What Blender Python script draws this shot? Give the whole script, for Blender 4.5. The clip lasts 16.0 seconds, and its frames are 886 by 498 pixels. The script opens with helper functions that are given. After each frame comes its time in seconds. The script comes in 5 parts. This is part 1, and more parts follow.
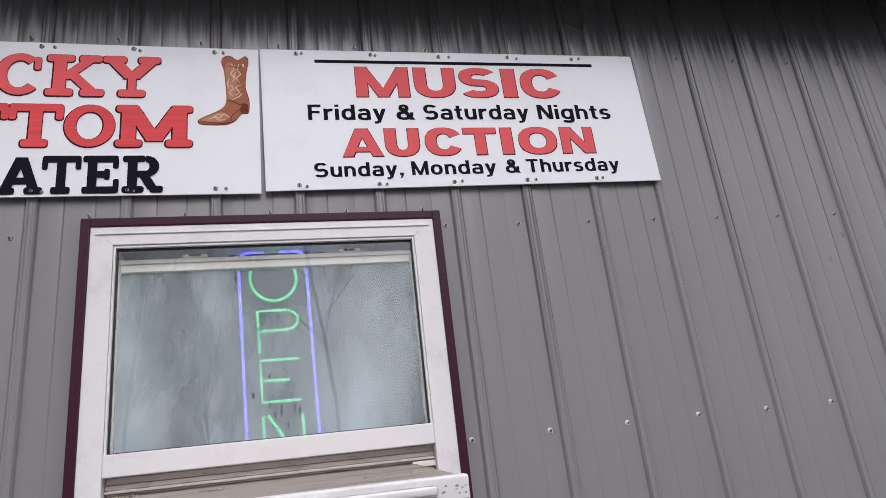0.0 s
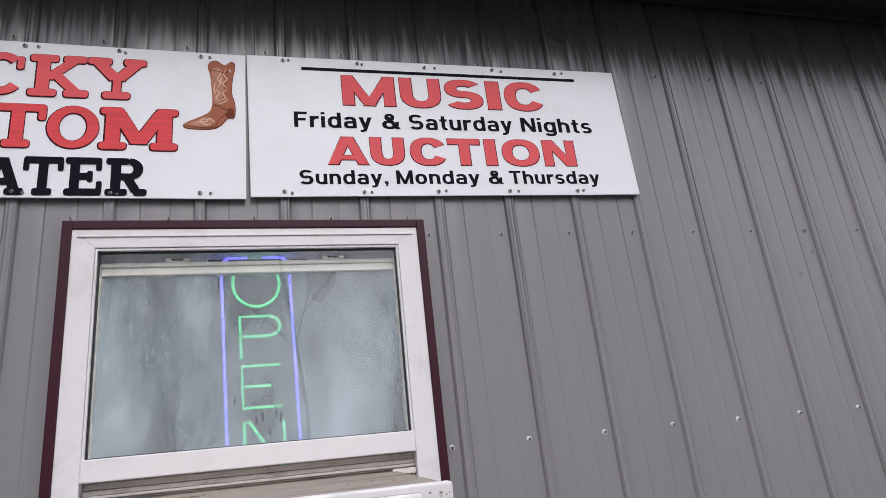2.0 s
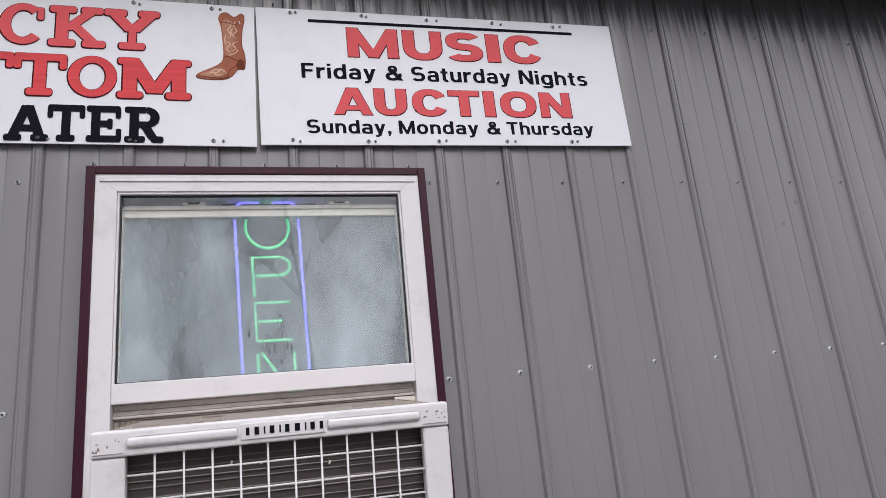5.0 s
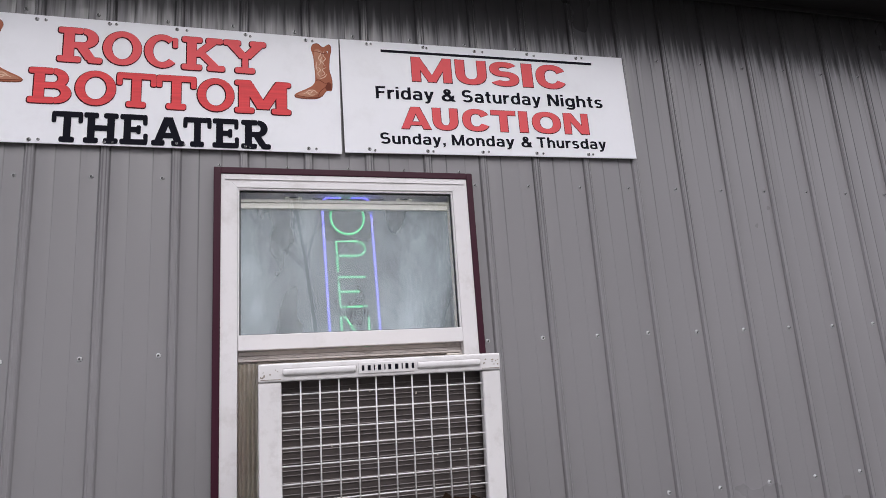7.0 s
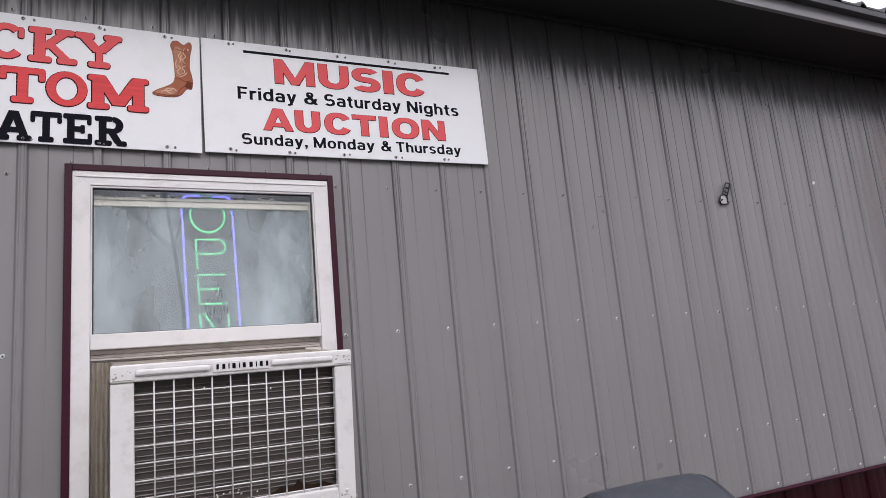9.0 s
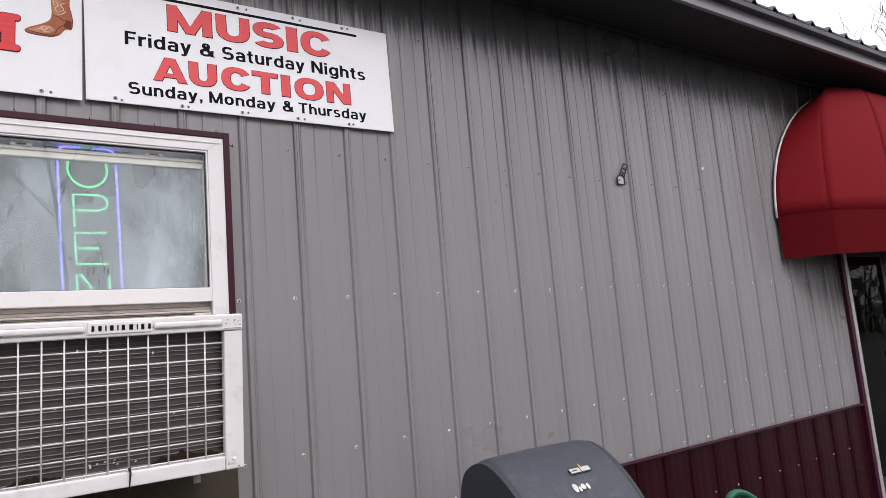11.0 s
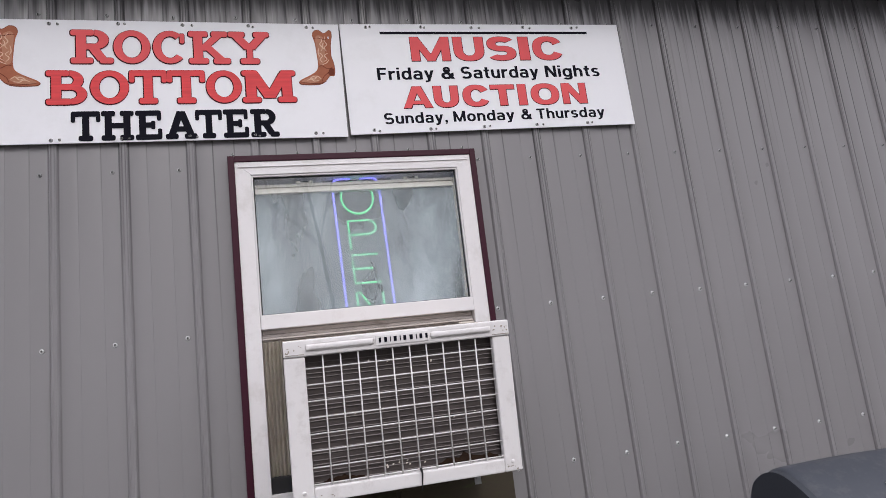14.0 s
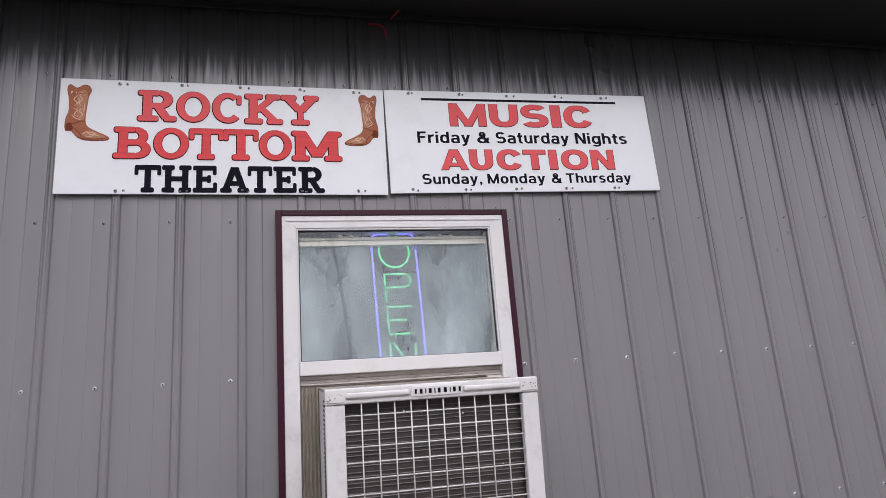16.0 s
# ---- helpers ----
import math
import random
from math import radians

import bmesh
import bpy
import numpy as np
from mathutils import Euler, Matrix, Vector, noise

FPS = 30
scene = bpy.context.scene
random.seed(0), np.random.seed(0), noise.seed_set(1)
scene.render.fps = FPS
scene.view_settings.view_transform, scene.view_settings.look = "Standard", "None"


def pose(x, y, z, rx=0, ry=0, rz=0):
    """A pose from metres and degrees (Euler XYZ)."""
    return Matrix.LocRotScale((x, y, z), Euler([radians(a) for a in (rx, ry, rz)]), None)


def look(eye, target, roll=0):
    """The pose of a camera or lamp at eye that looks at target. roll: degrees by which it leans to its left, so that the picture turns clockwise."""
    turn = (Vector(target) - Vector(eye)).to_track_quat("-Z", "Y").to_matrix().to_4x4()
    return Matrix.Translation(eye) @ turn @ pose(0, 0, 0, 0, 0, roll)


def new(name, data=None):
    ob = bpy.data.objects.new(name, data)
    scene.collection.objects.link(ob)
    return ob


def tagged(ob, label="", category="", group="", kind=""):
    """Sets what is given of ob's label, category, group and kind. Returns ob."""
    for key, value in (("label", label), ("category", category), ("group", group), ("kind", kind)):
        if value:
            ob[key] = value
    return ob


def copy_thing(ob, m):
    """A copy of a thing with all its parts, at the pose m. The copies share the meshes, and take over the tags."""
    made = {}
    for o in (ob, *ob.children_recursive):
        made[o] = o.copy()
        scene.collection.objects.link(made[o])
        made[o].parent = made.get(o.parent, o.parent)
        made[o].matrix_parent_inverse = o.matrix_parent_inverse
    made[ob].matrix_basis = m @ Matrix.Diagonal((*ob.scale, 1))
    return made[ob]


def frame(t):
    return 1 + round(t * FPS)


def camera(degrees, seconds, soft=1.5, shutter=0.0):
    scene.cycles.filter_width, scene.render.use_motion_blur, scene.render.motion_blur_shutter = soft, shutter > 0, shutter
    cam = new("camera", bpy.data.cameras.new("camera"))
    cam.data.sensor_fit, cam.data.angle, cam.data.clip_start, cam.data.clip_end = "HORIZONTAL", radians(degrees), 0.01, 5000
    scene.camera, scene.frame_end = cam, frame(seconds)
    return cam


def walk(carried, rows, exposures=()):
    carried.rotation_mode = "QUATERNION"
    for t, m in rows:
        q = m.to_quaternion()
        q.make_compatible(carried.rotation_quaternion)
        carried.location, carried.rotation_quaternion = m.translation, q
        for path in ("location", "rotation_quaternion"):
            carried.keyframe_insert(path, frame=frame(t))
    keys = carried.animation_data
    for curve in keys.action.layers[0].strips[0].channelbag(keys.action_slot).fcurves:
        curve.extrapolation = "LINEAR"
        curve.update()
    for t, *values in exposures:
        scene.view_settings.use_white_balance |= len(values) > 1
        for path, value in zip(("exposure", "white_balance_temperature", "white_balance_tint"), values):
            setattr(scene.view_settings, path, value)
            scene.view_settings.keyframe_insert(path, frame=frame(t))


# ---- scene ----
cam = camera(67.3, 16.0, soft=0.55)
PATH = [
    (0, (-0.462, -1.782, 1.721), (-0.001, 0.057, 2.358), -6.7),
    (0.5, (-0.492, -1.782, 1.71), (-0.056, 0.024, 2.45), -5.9),
    (1, (-0.488, -1.812, 1.742), (0.087, -0.039, 2.466), -7.5),
    (1.5, (-0.493, -1.82, 1.761), (-0.036, -0.005, 2.468), -5.6),
    (2, (-0.494, -1.796, 1.722), (0.044, 0.017, 2.371), -6.4),
    (2.5, (-0.481, -1.786, 1.721), (0.075, 0.029, 2.349), -5.0),
    (3, (-0.466, -1.782, 1.718), (0.072, 0.051, 2.313), -5.6),
    (3.5, (-0.464, -1.788, 1.692), (0.03, 0.074, 2.23), -5.2),
    (3.7, (-0.451, -1.786, 1.685), (0.026, 0.084, 2.207), -4.9),
    (5.8, (-0.624, -2.071, 1.636), (-0.077, -0.215, 2.145), -6.0),
    (6, (-0.665, -2.119, 1.623), (-0.131, -0.271, 2.17), -6.0),
    (6.5, (-0.805, -2.248, 1.625), (-0.198, -0.393, 2.065), -5.1),
    (7, (-0.83, -2.372, 1.593), (-0.291, -0.498, 2.035), -3.9),
    (7.5, (-0.761, -2.475, 1.598), (-0.303, -0.554, 1.913), -5.2),
    (8, (-0.807, -2.539, 1.615), (-0.331, -0.626, 1.954), -6.6),
    (8.5, (-0.836, -2.564, 1.651), (-0.176, -0.704, 1.976), -2.9),
    (9, (-0.802, -2.56, 1.621), (0.071, -0.798, 1.982), -5.3),
    (9.5, (-0.79, -2.513, 1.598), (0.293, -0.87, 1.952), -5.3),
    (9.7, (-0.789, -2.535, 1.612), (0.334, -0.913, 1.934), -4.8),
    (11.8, (-0.76, -2.518, 1.576), (0.331, -0.862, 1.836), -5.6),
    (12, (-0.771, -2.505, 1.579), (0.267, -0.817, 1.854), -6.5),
    (12.5, (-0.788, -2.527, 1.622), (0.009, -0.719, 1.936), -6.7),
    (13, (-0.827, -2.523, 1.604), (-0.108, -0.703, 2.014), -4.5),
    (13.5, (-0.815, -2.503, 1.61), (-0.287, -0.606, 1.958), -5.8),
    (14, (-0.839, -2.48, 1.587), (-0.341, -0.576, 1.942), -6.7),
    (14.5, (-0.835, -2.5, 1.611), (-0.349, -0.593, 1.968), -6.5),
    (15, (-0.871, -2.52, 1.617), (-0.391, -0.625, 2.041), -4.6),
    (15.5, (-0.908, -2.551, 1.61), (-0.439, -0.679, 2.134), -4.7),
    (16, (-0.927, -2.599, 1.607), (-0.474, -0.714, 2.099), -4.4),
]
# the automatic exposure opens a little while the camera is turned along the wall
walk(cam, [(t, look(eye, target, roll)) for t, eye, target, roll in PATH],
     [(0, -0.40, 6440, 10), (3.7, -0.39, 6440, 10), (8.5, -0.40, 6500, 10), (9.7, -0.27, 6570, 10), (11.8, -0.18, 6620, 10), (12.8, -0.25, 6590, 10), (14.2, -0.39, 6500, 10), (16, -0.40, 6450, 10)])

# ---- world, sun, exposure ----
world = bpy.data.worlds.new("overcast_sky")
scene.world = world
world.use_nodes = True
wn, wl = world.node_tree.nodes, world.node_tree.links
sky = wn.new("ShaderNodeTexSky")
sky.sky_type = "NISHITA"
sky.sun_disc = False
sky.sun_elevation, sky.sun_rotation = radians(39), radians(177)
sky.air_density, sky.dust_density = 1.6, 4.0
hsv = wn.new("ShaderNodeHueSaturation")
hsv.inputs["Saturation"].default_value = 0.22
wl.new(sky.outputs[0], hsv.inputs["Color"])
cloud = wn.new("ShaderNodeMix")
cloud.data_type = "RGBA"
cloud.inputs[0].default_value = 0.72
wl.new(hsv.outputs[0], cloud.inputs[6])
cloud.inputs[7].default_value = (13.3, 13.1, 14.9, 1)
# an overcast sky is brightest overhead
way = wn.new("ShaderNodeTexCoord")
parts = wn.new("ShaderNodeSeparateXYZ")
wl.new(way.outputs["Generated"], parts.inputs[0])
height = wn.new("ShaderNodeMapRange")
height.inputs[3].default_value, height.inputs[4].default_value = 0.62, 1.42
wl.new(parts.outputs[2], height.inputs[0])
veil = wn.new("ShaderNodeVectorMath")
veil.operation = "SCALE"
wl.new(cloud.outputs[2], veil.inputs[0])
wl.new(height.outputs[0], veil.inputs["Scale"])
wl.new(veil.outputs[0], wn["Background"].inputs[0])
wn["Background"].inputs[1].default_value = 0.15

sun = new("sun", bpy.data.lights.new("sun", "SUN"))
sun.data.energy, sun.data.angle, sun.data.color = 1.2, radians(16), (1.0, 0.97, 0.95)
sun.matrix_world = look((1.2, -10, 9.0), (0, 0, 1))


# ---- materials ----
PITCH, RIB = 0.2286, 0.042            # siding: rib spacing; rib axis beside the screw column


def mat(name, col, rough=0.5, metal=0.0, var=0.12, scale=6.0, grain=120.0, bump=0.05, spec=0.5, stretch=(1, 1, 1), dirt=None, dirt_amt=0.0, dirt_scale=3.0, dirt_from=0.52, dirt_to=0.75):
    """A painted or natural surface: colour varied at two scales, fine relief, and dirt patches of another colour."""
    m = bpy.data.materials.new(name)
    m.use_nodes = True
    n, l = m.node_tree.nodes, m.node_tree.links
    b = n["Principled BSDF"]
    b.inputs["Roughness"].default_value, b.inputs["Metallic"].default_value = rough, metal
    b.inputs["Specular IOR Level"].default_value = spec
    tc = n.new("ShaderNodeTexCoord")
    geo = n.new("ShaderNodeNewGeometry")
    mp = n.new("ShaderNodeMapping")
    mp.inputs["Scale"].default_value = stretch
    l.new(geo.outputs["Position"], mp.inputs[0])
    big = n.new("ShaderNodeTexNoise")
    big.inputs["Scale"].default_value, big.inputs["Detail"].default_value = scale, 5
    fine = n.new("ShaderNodeTexNoise")
    fine.inputs["Scale"].default_value, fine.inputs["Detail"].default_value = grain, 3
    l.new(mp.outputs[0], big.inputs["Vector"])
    l.new(mp.outputs[0], fine.inputs["Vector"])
    mix = n.new("ShaderNodeMix")
    mix.data_type = "RGBA"
    lo = tuple(max(0, c * (1 - var)) for c in col)
    hi = tuple(min(1, c * (1 + var)) for c in col)
    mix.inputs[6].default_value, mix.inputs[7].default_value = (*lo, 1), (*hi, 1)
    add = n.new("ShaderNodeMath")
    add.operation = "MULTIPLY_ADD"
    add.inputs[1].default_value, add.inputs[2].default_value = 0.35, 0.0
    l.new(fine.outputs[0], add.inputs[0])
    sm = n.new("ShaderNodeMath")
    sm.operation = "MULTIPLY_ADD"
    sm.inputs[1].default_value = 0.65
    l.new(big.outputs[0], sm.inputs[0])
    l.new(add.outputs[0], sm.inputs[2])
    l.new(sm.outputs[0], mix.inputs[0])
    out = mix.outputs[2]
    if dirt:
        dn = n.new("ShaderNodeTexNoise")
        dn.inputs["Scale"].default_value, dn.inputs["Detail"].default_value, dn.inputs["Roughness"].default_value = dirt_scale, 8, 0.7
        l.new(mp.outputs[0], dn.inputs["Vector"])
        rp = n.new("ShaderNodeMapRange")
        rp.inputs[1].default_value, rp.inputs[2].default_value = dirt_from, dirt_to
        rp.inputs[4].default_value = dirt_amt
        l.new(dn.outputs[0], rp.inputs[0])
        dm = n.new("ShaderNodeMix")
        dm.data_type = "RGBA"
        l.new(rp.outputs[0], dm.inputs[0])
        l.new(out, dm.inputs[6])
        dm.inputs[7].default_value = (*dirt, 1)
        out = dm.outputs[2]
    l.new(out, b.inputs["Base Color"])
    if bump:
        bp = n.new("ShaderNodeBump")
        bp.inputs["Strength"].default_value, bp.inputs["Distance"].default_value = bump, 0.002
        l.new(sm.outputs[0], bp.inputs["Height"])
        l.new(bp.outputs[0], b.inputs["Normal"])
    rr = n.new("ShaderNodeMapRange")
    rr.inputs[3].default_value, rr.inputs[4].default_value = max(0.02, rough - 0.1), min(1, rough + 0.12)
    l.new(big.outputs[0], rr.inputs[0])
    l.new(rr.outputs[0], b.inputs["Roughness"])
    return m


def siding(name, col, spec=0.5):
    """Baked-enamel steel sheet: faint mottling, rain-washed streaks of grime that run down and fade out, and painted
    shade.
    """
    m = mat(name, col, rough=0.30, var=0.07, scale=1.4, grain=300, bump=0.02, spec=spec)
    n, l = m.node_tree.nodes, m.node_tree.links
    b = n["Principled BSDF"]
    base = b.inputs["Base Color"].links[0].from_socket
    geo = n.new("ShaderNodeNewGeometry")
    sep = n.new("ShaderNodeSeparateXYZ")
    l.new(geo.outputs["Position"], sep.inputs[0])

    def streak(sx, sz, off, detail=4):
        mp = n.new("ShaderNodeMapping")
        mp.inputs["Scale"].default_value, mp.inputs["Location"].default_value = (sx, 1, sz), (off, 0, off)
        l.new(geo.outputs["Position"], mp.inputs[0])
        t = n.new("ShaderNodeTexNoise")
        t.inputs["Scale"].default_value, t.inputs["Detail"].default_value = 1.0, detail
        l.new(mp.outputs[0], t.inputs["Vector"])
        return t.outputs[0]

    def rng(s, a, c, lo=0.0, hi=1.0):
        r = n.new("ShaderNodeMapRange")
        r.inputs[1].default_value, r.inputs[2].default_value, r.inputs[3].default_value, r.inputs[4].default_value = a, c, lo, hi
        l.new(s, r.inputs[0])
        return r.outputs[0]

    def op(kind, a, c):
        o = n.new("ShaderNodeMath")
        o.operation = kind
        for i, v in enumerate((a, c)):
            if isinstance(v, (int, float)):
                o.inputs[i].default_value = v
            else:
                l.new(v, o.inputs[i])
        return o.outputs[0]

    def blend(f, a, colour):
        x = n.new("ShaderNodeMix")
        x.data_type = "RGBA"
        l.new(f, x.inputs[0])
        l.new(a, x.inputs[6])
        x.inputs[7].default_value = (*colour, 1)
        return x.outputs[2]

    # each run of grime starts and ends at a height of its own
    reach = rng(op("SUBTRACT", sep.outputs[2], rng(streak(16, 0.02, 8.0), 0.3, 0.7, 2.2, 3.1)), 0.0, 0.5)
    dark = op("MULTIPLY", rng(streak(75, 0.5, 1.0), 0.54, 0.64), reach)
    light = op("MULTIPLY", op("MULTIPLY", rng(streak(48, 2.2, 5.0), 0.56, 0.66), reach), rng(sep.outputs[2], 2.7, 3.0))
    soft = rng(streak(3.5, 0.3, 12.0, 1), 0.4, 0.75)
    c1 = blend(op("MULTIPLY", soft, 0.22), base, tuple(c * 0.72 for c in col))
    c2 = blend(op("MULTIPLY", dark, 0.55), c1, tuple(c * 0.22 for c in col))
    c3 = blend(op("MULTIPLY", light, 0.35), c2, tuple(min(1, c * 2.1) for c in col))
    # dark band below the soffit: grime with a dripped edge, plus painted eave shade
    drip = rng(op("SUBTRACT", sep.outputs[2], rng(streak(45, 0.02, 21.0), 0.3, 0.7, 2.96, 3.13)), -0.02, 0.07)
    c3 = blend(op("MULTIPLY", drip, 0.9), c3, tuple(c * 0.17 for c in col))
    # grime in the creases, thickest under the eave, with rib-edge shade painted in
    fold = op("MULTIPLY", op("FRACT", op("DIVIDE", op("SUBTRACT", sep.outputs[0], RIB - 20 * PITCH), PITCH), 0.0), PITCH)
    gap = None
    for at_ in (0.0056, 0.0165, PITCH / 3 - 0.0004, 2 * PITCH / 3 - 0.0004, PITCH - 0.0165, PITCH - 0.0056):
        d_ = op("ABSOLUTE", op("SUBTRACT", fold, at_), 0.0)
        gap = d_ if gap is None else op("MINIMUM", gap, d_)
    crease_dark = op("MULTIPLY", rng(gap, 0.0032, 0.0010), rng(op("SUBTRACT", sep.outputs[2], rng(streak(13, 0.03, 51.0), 0.3, 0.7, 1.55, 2.75)), -0.05, 0.8))
    # dark lines at the rib feet put the ribs' shading into the colour
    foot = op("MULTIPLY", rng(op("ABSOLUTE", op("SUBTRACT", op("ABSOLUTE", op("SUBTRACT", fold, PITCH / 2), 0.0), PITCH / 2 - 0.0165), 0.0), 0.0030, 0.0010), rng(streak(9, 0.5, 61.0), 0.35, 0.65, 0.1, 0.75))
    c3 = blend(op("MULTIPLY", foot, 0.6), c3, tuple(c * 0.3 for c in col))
    c3 = blend(op("MULTIPLY", crease_dark, 0.8), c3, tuple(c * 0.16 for c in col))
    # the awning's shade painted on the wall beside it, with dripped streaks
    near = op("MULTIPLY", rng(sep.outputs[0], 3.95, 4.42), rng(op("SUBTRACT", sep.outputs[2], rng(streak(14, 0.02, 33.0), 0.3, 0.7, 1.15, 1.75)), 0.0, 0.35))
    c3 = blend(op("MULTIPLY", op("MULTIPLY", near, rng(streak(30, 0.4, 41.0), 0.35, 0.6, 0.45, 1.0)), 0.92), c3, tuple(c * 0.14 for c in col))
    l.new(c3, b.inputs["Base Color"])
    return m


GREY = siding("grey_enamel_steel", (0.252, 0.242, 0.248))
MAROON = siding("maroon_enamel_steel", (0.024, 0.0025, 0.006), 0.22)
TRIM_MAROON = mat("maroon_trim_paint", (0.042, 0.005, 0.016), 0.45, spec=0.25, var=0.12, scale=5)
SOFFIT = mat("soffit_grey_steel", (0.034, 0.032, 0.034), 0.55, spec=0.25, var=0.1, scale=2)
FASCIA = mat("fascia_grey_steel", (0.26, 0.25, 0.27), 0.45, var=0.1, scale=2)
ROOF = mat("roof_dark_steel", (0.032, 0.031, 0.036), 0.4, var=0.15)
SCREW = mat("zinc_screw", (0.40, 0.40, 0.40), 0.38, 0.6, var=0.3, scale=90)
# paler copy of the zinc for the better-lit rows, light put in the colour
SCREW_LIT = mat("lit_zinc_screw", (0.72, 0.72, 0.72), 0.4, 0.25, var=0.2, scale=90)
SIGN = mat("white_sign_sheet", (0.87, 0.87, 0.90), 0.45, var=0.03, scale=3, grain=60, bump=0.03, dirt=(0.6, 0.59, 0.57), dirt_amt=0.2, dirt_scale=5)
RED = mat("red_sign_ink", (0.80, 0.115, 0.125), 0.6, spec=0.2, var=0.09, scale=14)
RED_WORN = mat("worn_red_sign_ink", (0.76, 0.078, 0.085), 0.6, spec=0.2, var=0.32, scale=1.0, grain=1.0, stretch=(4, 1, 95))
INK = mat("black_sign_ink", (0.008, 0.008, 0.014), 0.7, spec=0.08, var=0.3, scale=14)
INK_SHADE = mat("dark_outline_ink", (0.055, 0.009, 0.013), 0.7, spec=0.1, var=0.2)
BOOT = mat("brown_boot_ink", (0.40, 0.135, 0.075), 0.6, spec=0.15, var=0.25, scale=40)
BOOT_PALE = mat("tan_boot_ink", (0.50, 0.23, 0.145), 0.6, spec=0.15, var=0.2, scale=30)
BOOT_DARK = mat("dark_boot_ink", (0.17, 0.04, 0.02), 0.6, spec=0.15, var=0.2, scale=40)
BOOT_LIGHT = mat("tan_stitch_ink", (0.72, 0.47, 0.33), 0.45, var=0.15, scale=40)
VINYL = mat("white_window_vinyl", (0.79, 0.765, 0.765), 0.4, var=0.04, scale=5, dirt=(0.42, 0.38, 0.33), dirt_amt=0.35, dirt_scale=9)
SASH_OLD = mat("dirty_sash_vinyl", (0.60, 0.55, 0.52), 0.5, var=0.12, scale=20, dirt=(0.16, 0.12, 0.09), dirt_amt=0.8, dirt_scale=14, stretch=(1, 1, 4))
SASH_IN = mat("cream_sash_vinyl", (0.88, 0.86, 0.77), 0.45, var=0.05, scale=9)
AC_WHITE = mat("white_appliance_paint", (0.81, 0.785, 0.78), 0.36, var=0.04, scale=7, dirt=(0.40, 0.36, 0.32), dirt_amt=0.4, dirt_scale=16)
AC_TOP = mat("stained_appliance_top", (0.36, 0.31, 0.26), 0.6, var=0.35, scale=14, dirt=(0.05, 0.032, 0.02), dirt_amt=1.0, dirt_scale=9, stretch=(0.5, 1.6, 1), bump=0.3)
COIL = mat("grey_coil_fins", (0.088, 0.072, 0.068), 0.5, 0.2, var=0.35, scale=30, stretch=(1, 1, 8))
COIL_TUBE = mat("coil_tube_metal", (0.17, 0.15, 0.145), 0.5, 0.3, var=0.35, scale=25)
RUST = mat("dark_rust_crust", (0.030, 0.018, 0.012), 0.9, var=0.5, scale=60, bump=0.4, spec=0.1)
BLACK = mat("black_plastic", (0.012, 0.012, 0.013), 0.45, var=0.25)
PLEAT = mat("aged_beige_vinyl", (0.80, 0.74, 0.66), 0.55, var=0.15, scale=16, dirt=(0.3, 0.22, 0.15), dirt_amt=0.35, dirt_scale=20)
WOOD = mat("mossy_lumber", (0.045, 0.034, 0.02), 0.8, var=0.35, scale=9, stretch=(1, 6, 6), bump=0.3, dirt=(0.05, 0.062, 0.016), dirt_amt=0.9, dirt_scale=12)
CANVAS = mat("red_awning_canvas", (0.19, 0.007, 0.012), 0.75, spec=0.12, var=0.12, scale=2.5, grain=500, bump=0.08)
PIPING = mat("white_piping", (0.72, 0.66, 0.65), 0.5, var=0.08)
ALU = mat("pale_aluminium", (0.55, 0.54, 0.54), 0.4, 0.5, var=0.1)
LID = mat("weathered_grey_enamel", (0.056, 0.062, 0.076), 0.5, spec=0.35, var=0.18, scale=7, dirt=(0.13, 0.135, 0.14), dirt_amt=0.5, dirt_scale=18)
LID_DARK = mat("dark_end_casting", (0.043, 0.048, 0.058), 0.6, spec=0.3, var=0.25, scale=12)
SPECK = mat("white_droppings", (0.7, 0.69, 0.66), 0.8, var=0.15, scale=60)
BADGE = mat("pale_badge_metal", (0.62, 0.61, 0.58), 0.35, 0.4, var=0.15, scale=80)
FLAME = mat("yellow_badge_enamel", (0.72, 0.48, 0.10), 0.4, var=0.1)
GREEN = mat("green_resin", (0.010, 0.115, 0.062), 0.38, var=0.12, scale=6)
WIRE_RED = mat("red_wire_sheath", (0.45, 0.012, 0.03), 0.4)
GROUND = mat("gravel_and_grass", (0.058, 0.054, 0.05), 0.9, var=0.4, scale=0.7, grain=45, bump=0.5, dirt=(0.07, 0.09, 0.03), dirt_amt=0.9, dirt_scale=0.25)
BARK = mat("grey_bark", (0.07, 0.06, 0.052), 0.85, var=0.3, scale=9, bump=0.3)
WOODS = mat("winter_woodland", (0.085, 0.082, 0.062), 0.9, var=0.35, scale=1.5, dirt=(0.05, 0.075, 0.03), dirt_amt=0.8, dirt_scale=0.5)
PLASTER = mat("interior_board", (0.32, 0.33, 0.31), 0.8, var=0.1, scale=1)
CONCRETE = mat("concrete_floor", (0.22, 0.21, 0.2), 0.8, var=0.15, scale=2)
# white patches paint the bright haze of the window glass
HAZE = mat("pale_haze_sheet", (0.66, 0.73, 0.72), 0.9, var=0.35, scale=4.0, spec=0.1, stretch=(1.3, 1, 0.8), dirt=(0.95, 0.98, 1.0), dirt_amt=1.0, dirt_scale=2.2, dirt_from=0.43, dirt_to=0.60)
BOARD = mat("smoked_sign_board", (0.022, 0.028, 0.028), 0.9, var=0.15, scale=8)
CAR_RED = mat("dark_red_car_paint", (0.20, 0.01, 0.014), 0.2, var=0.05)
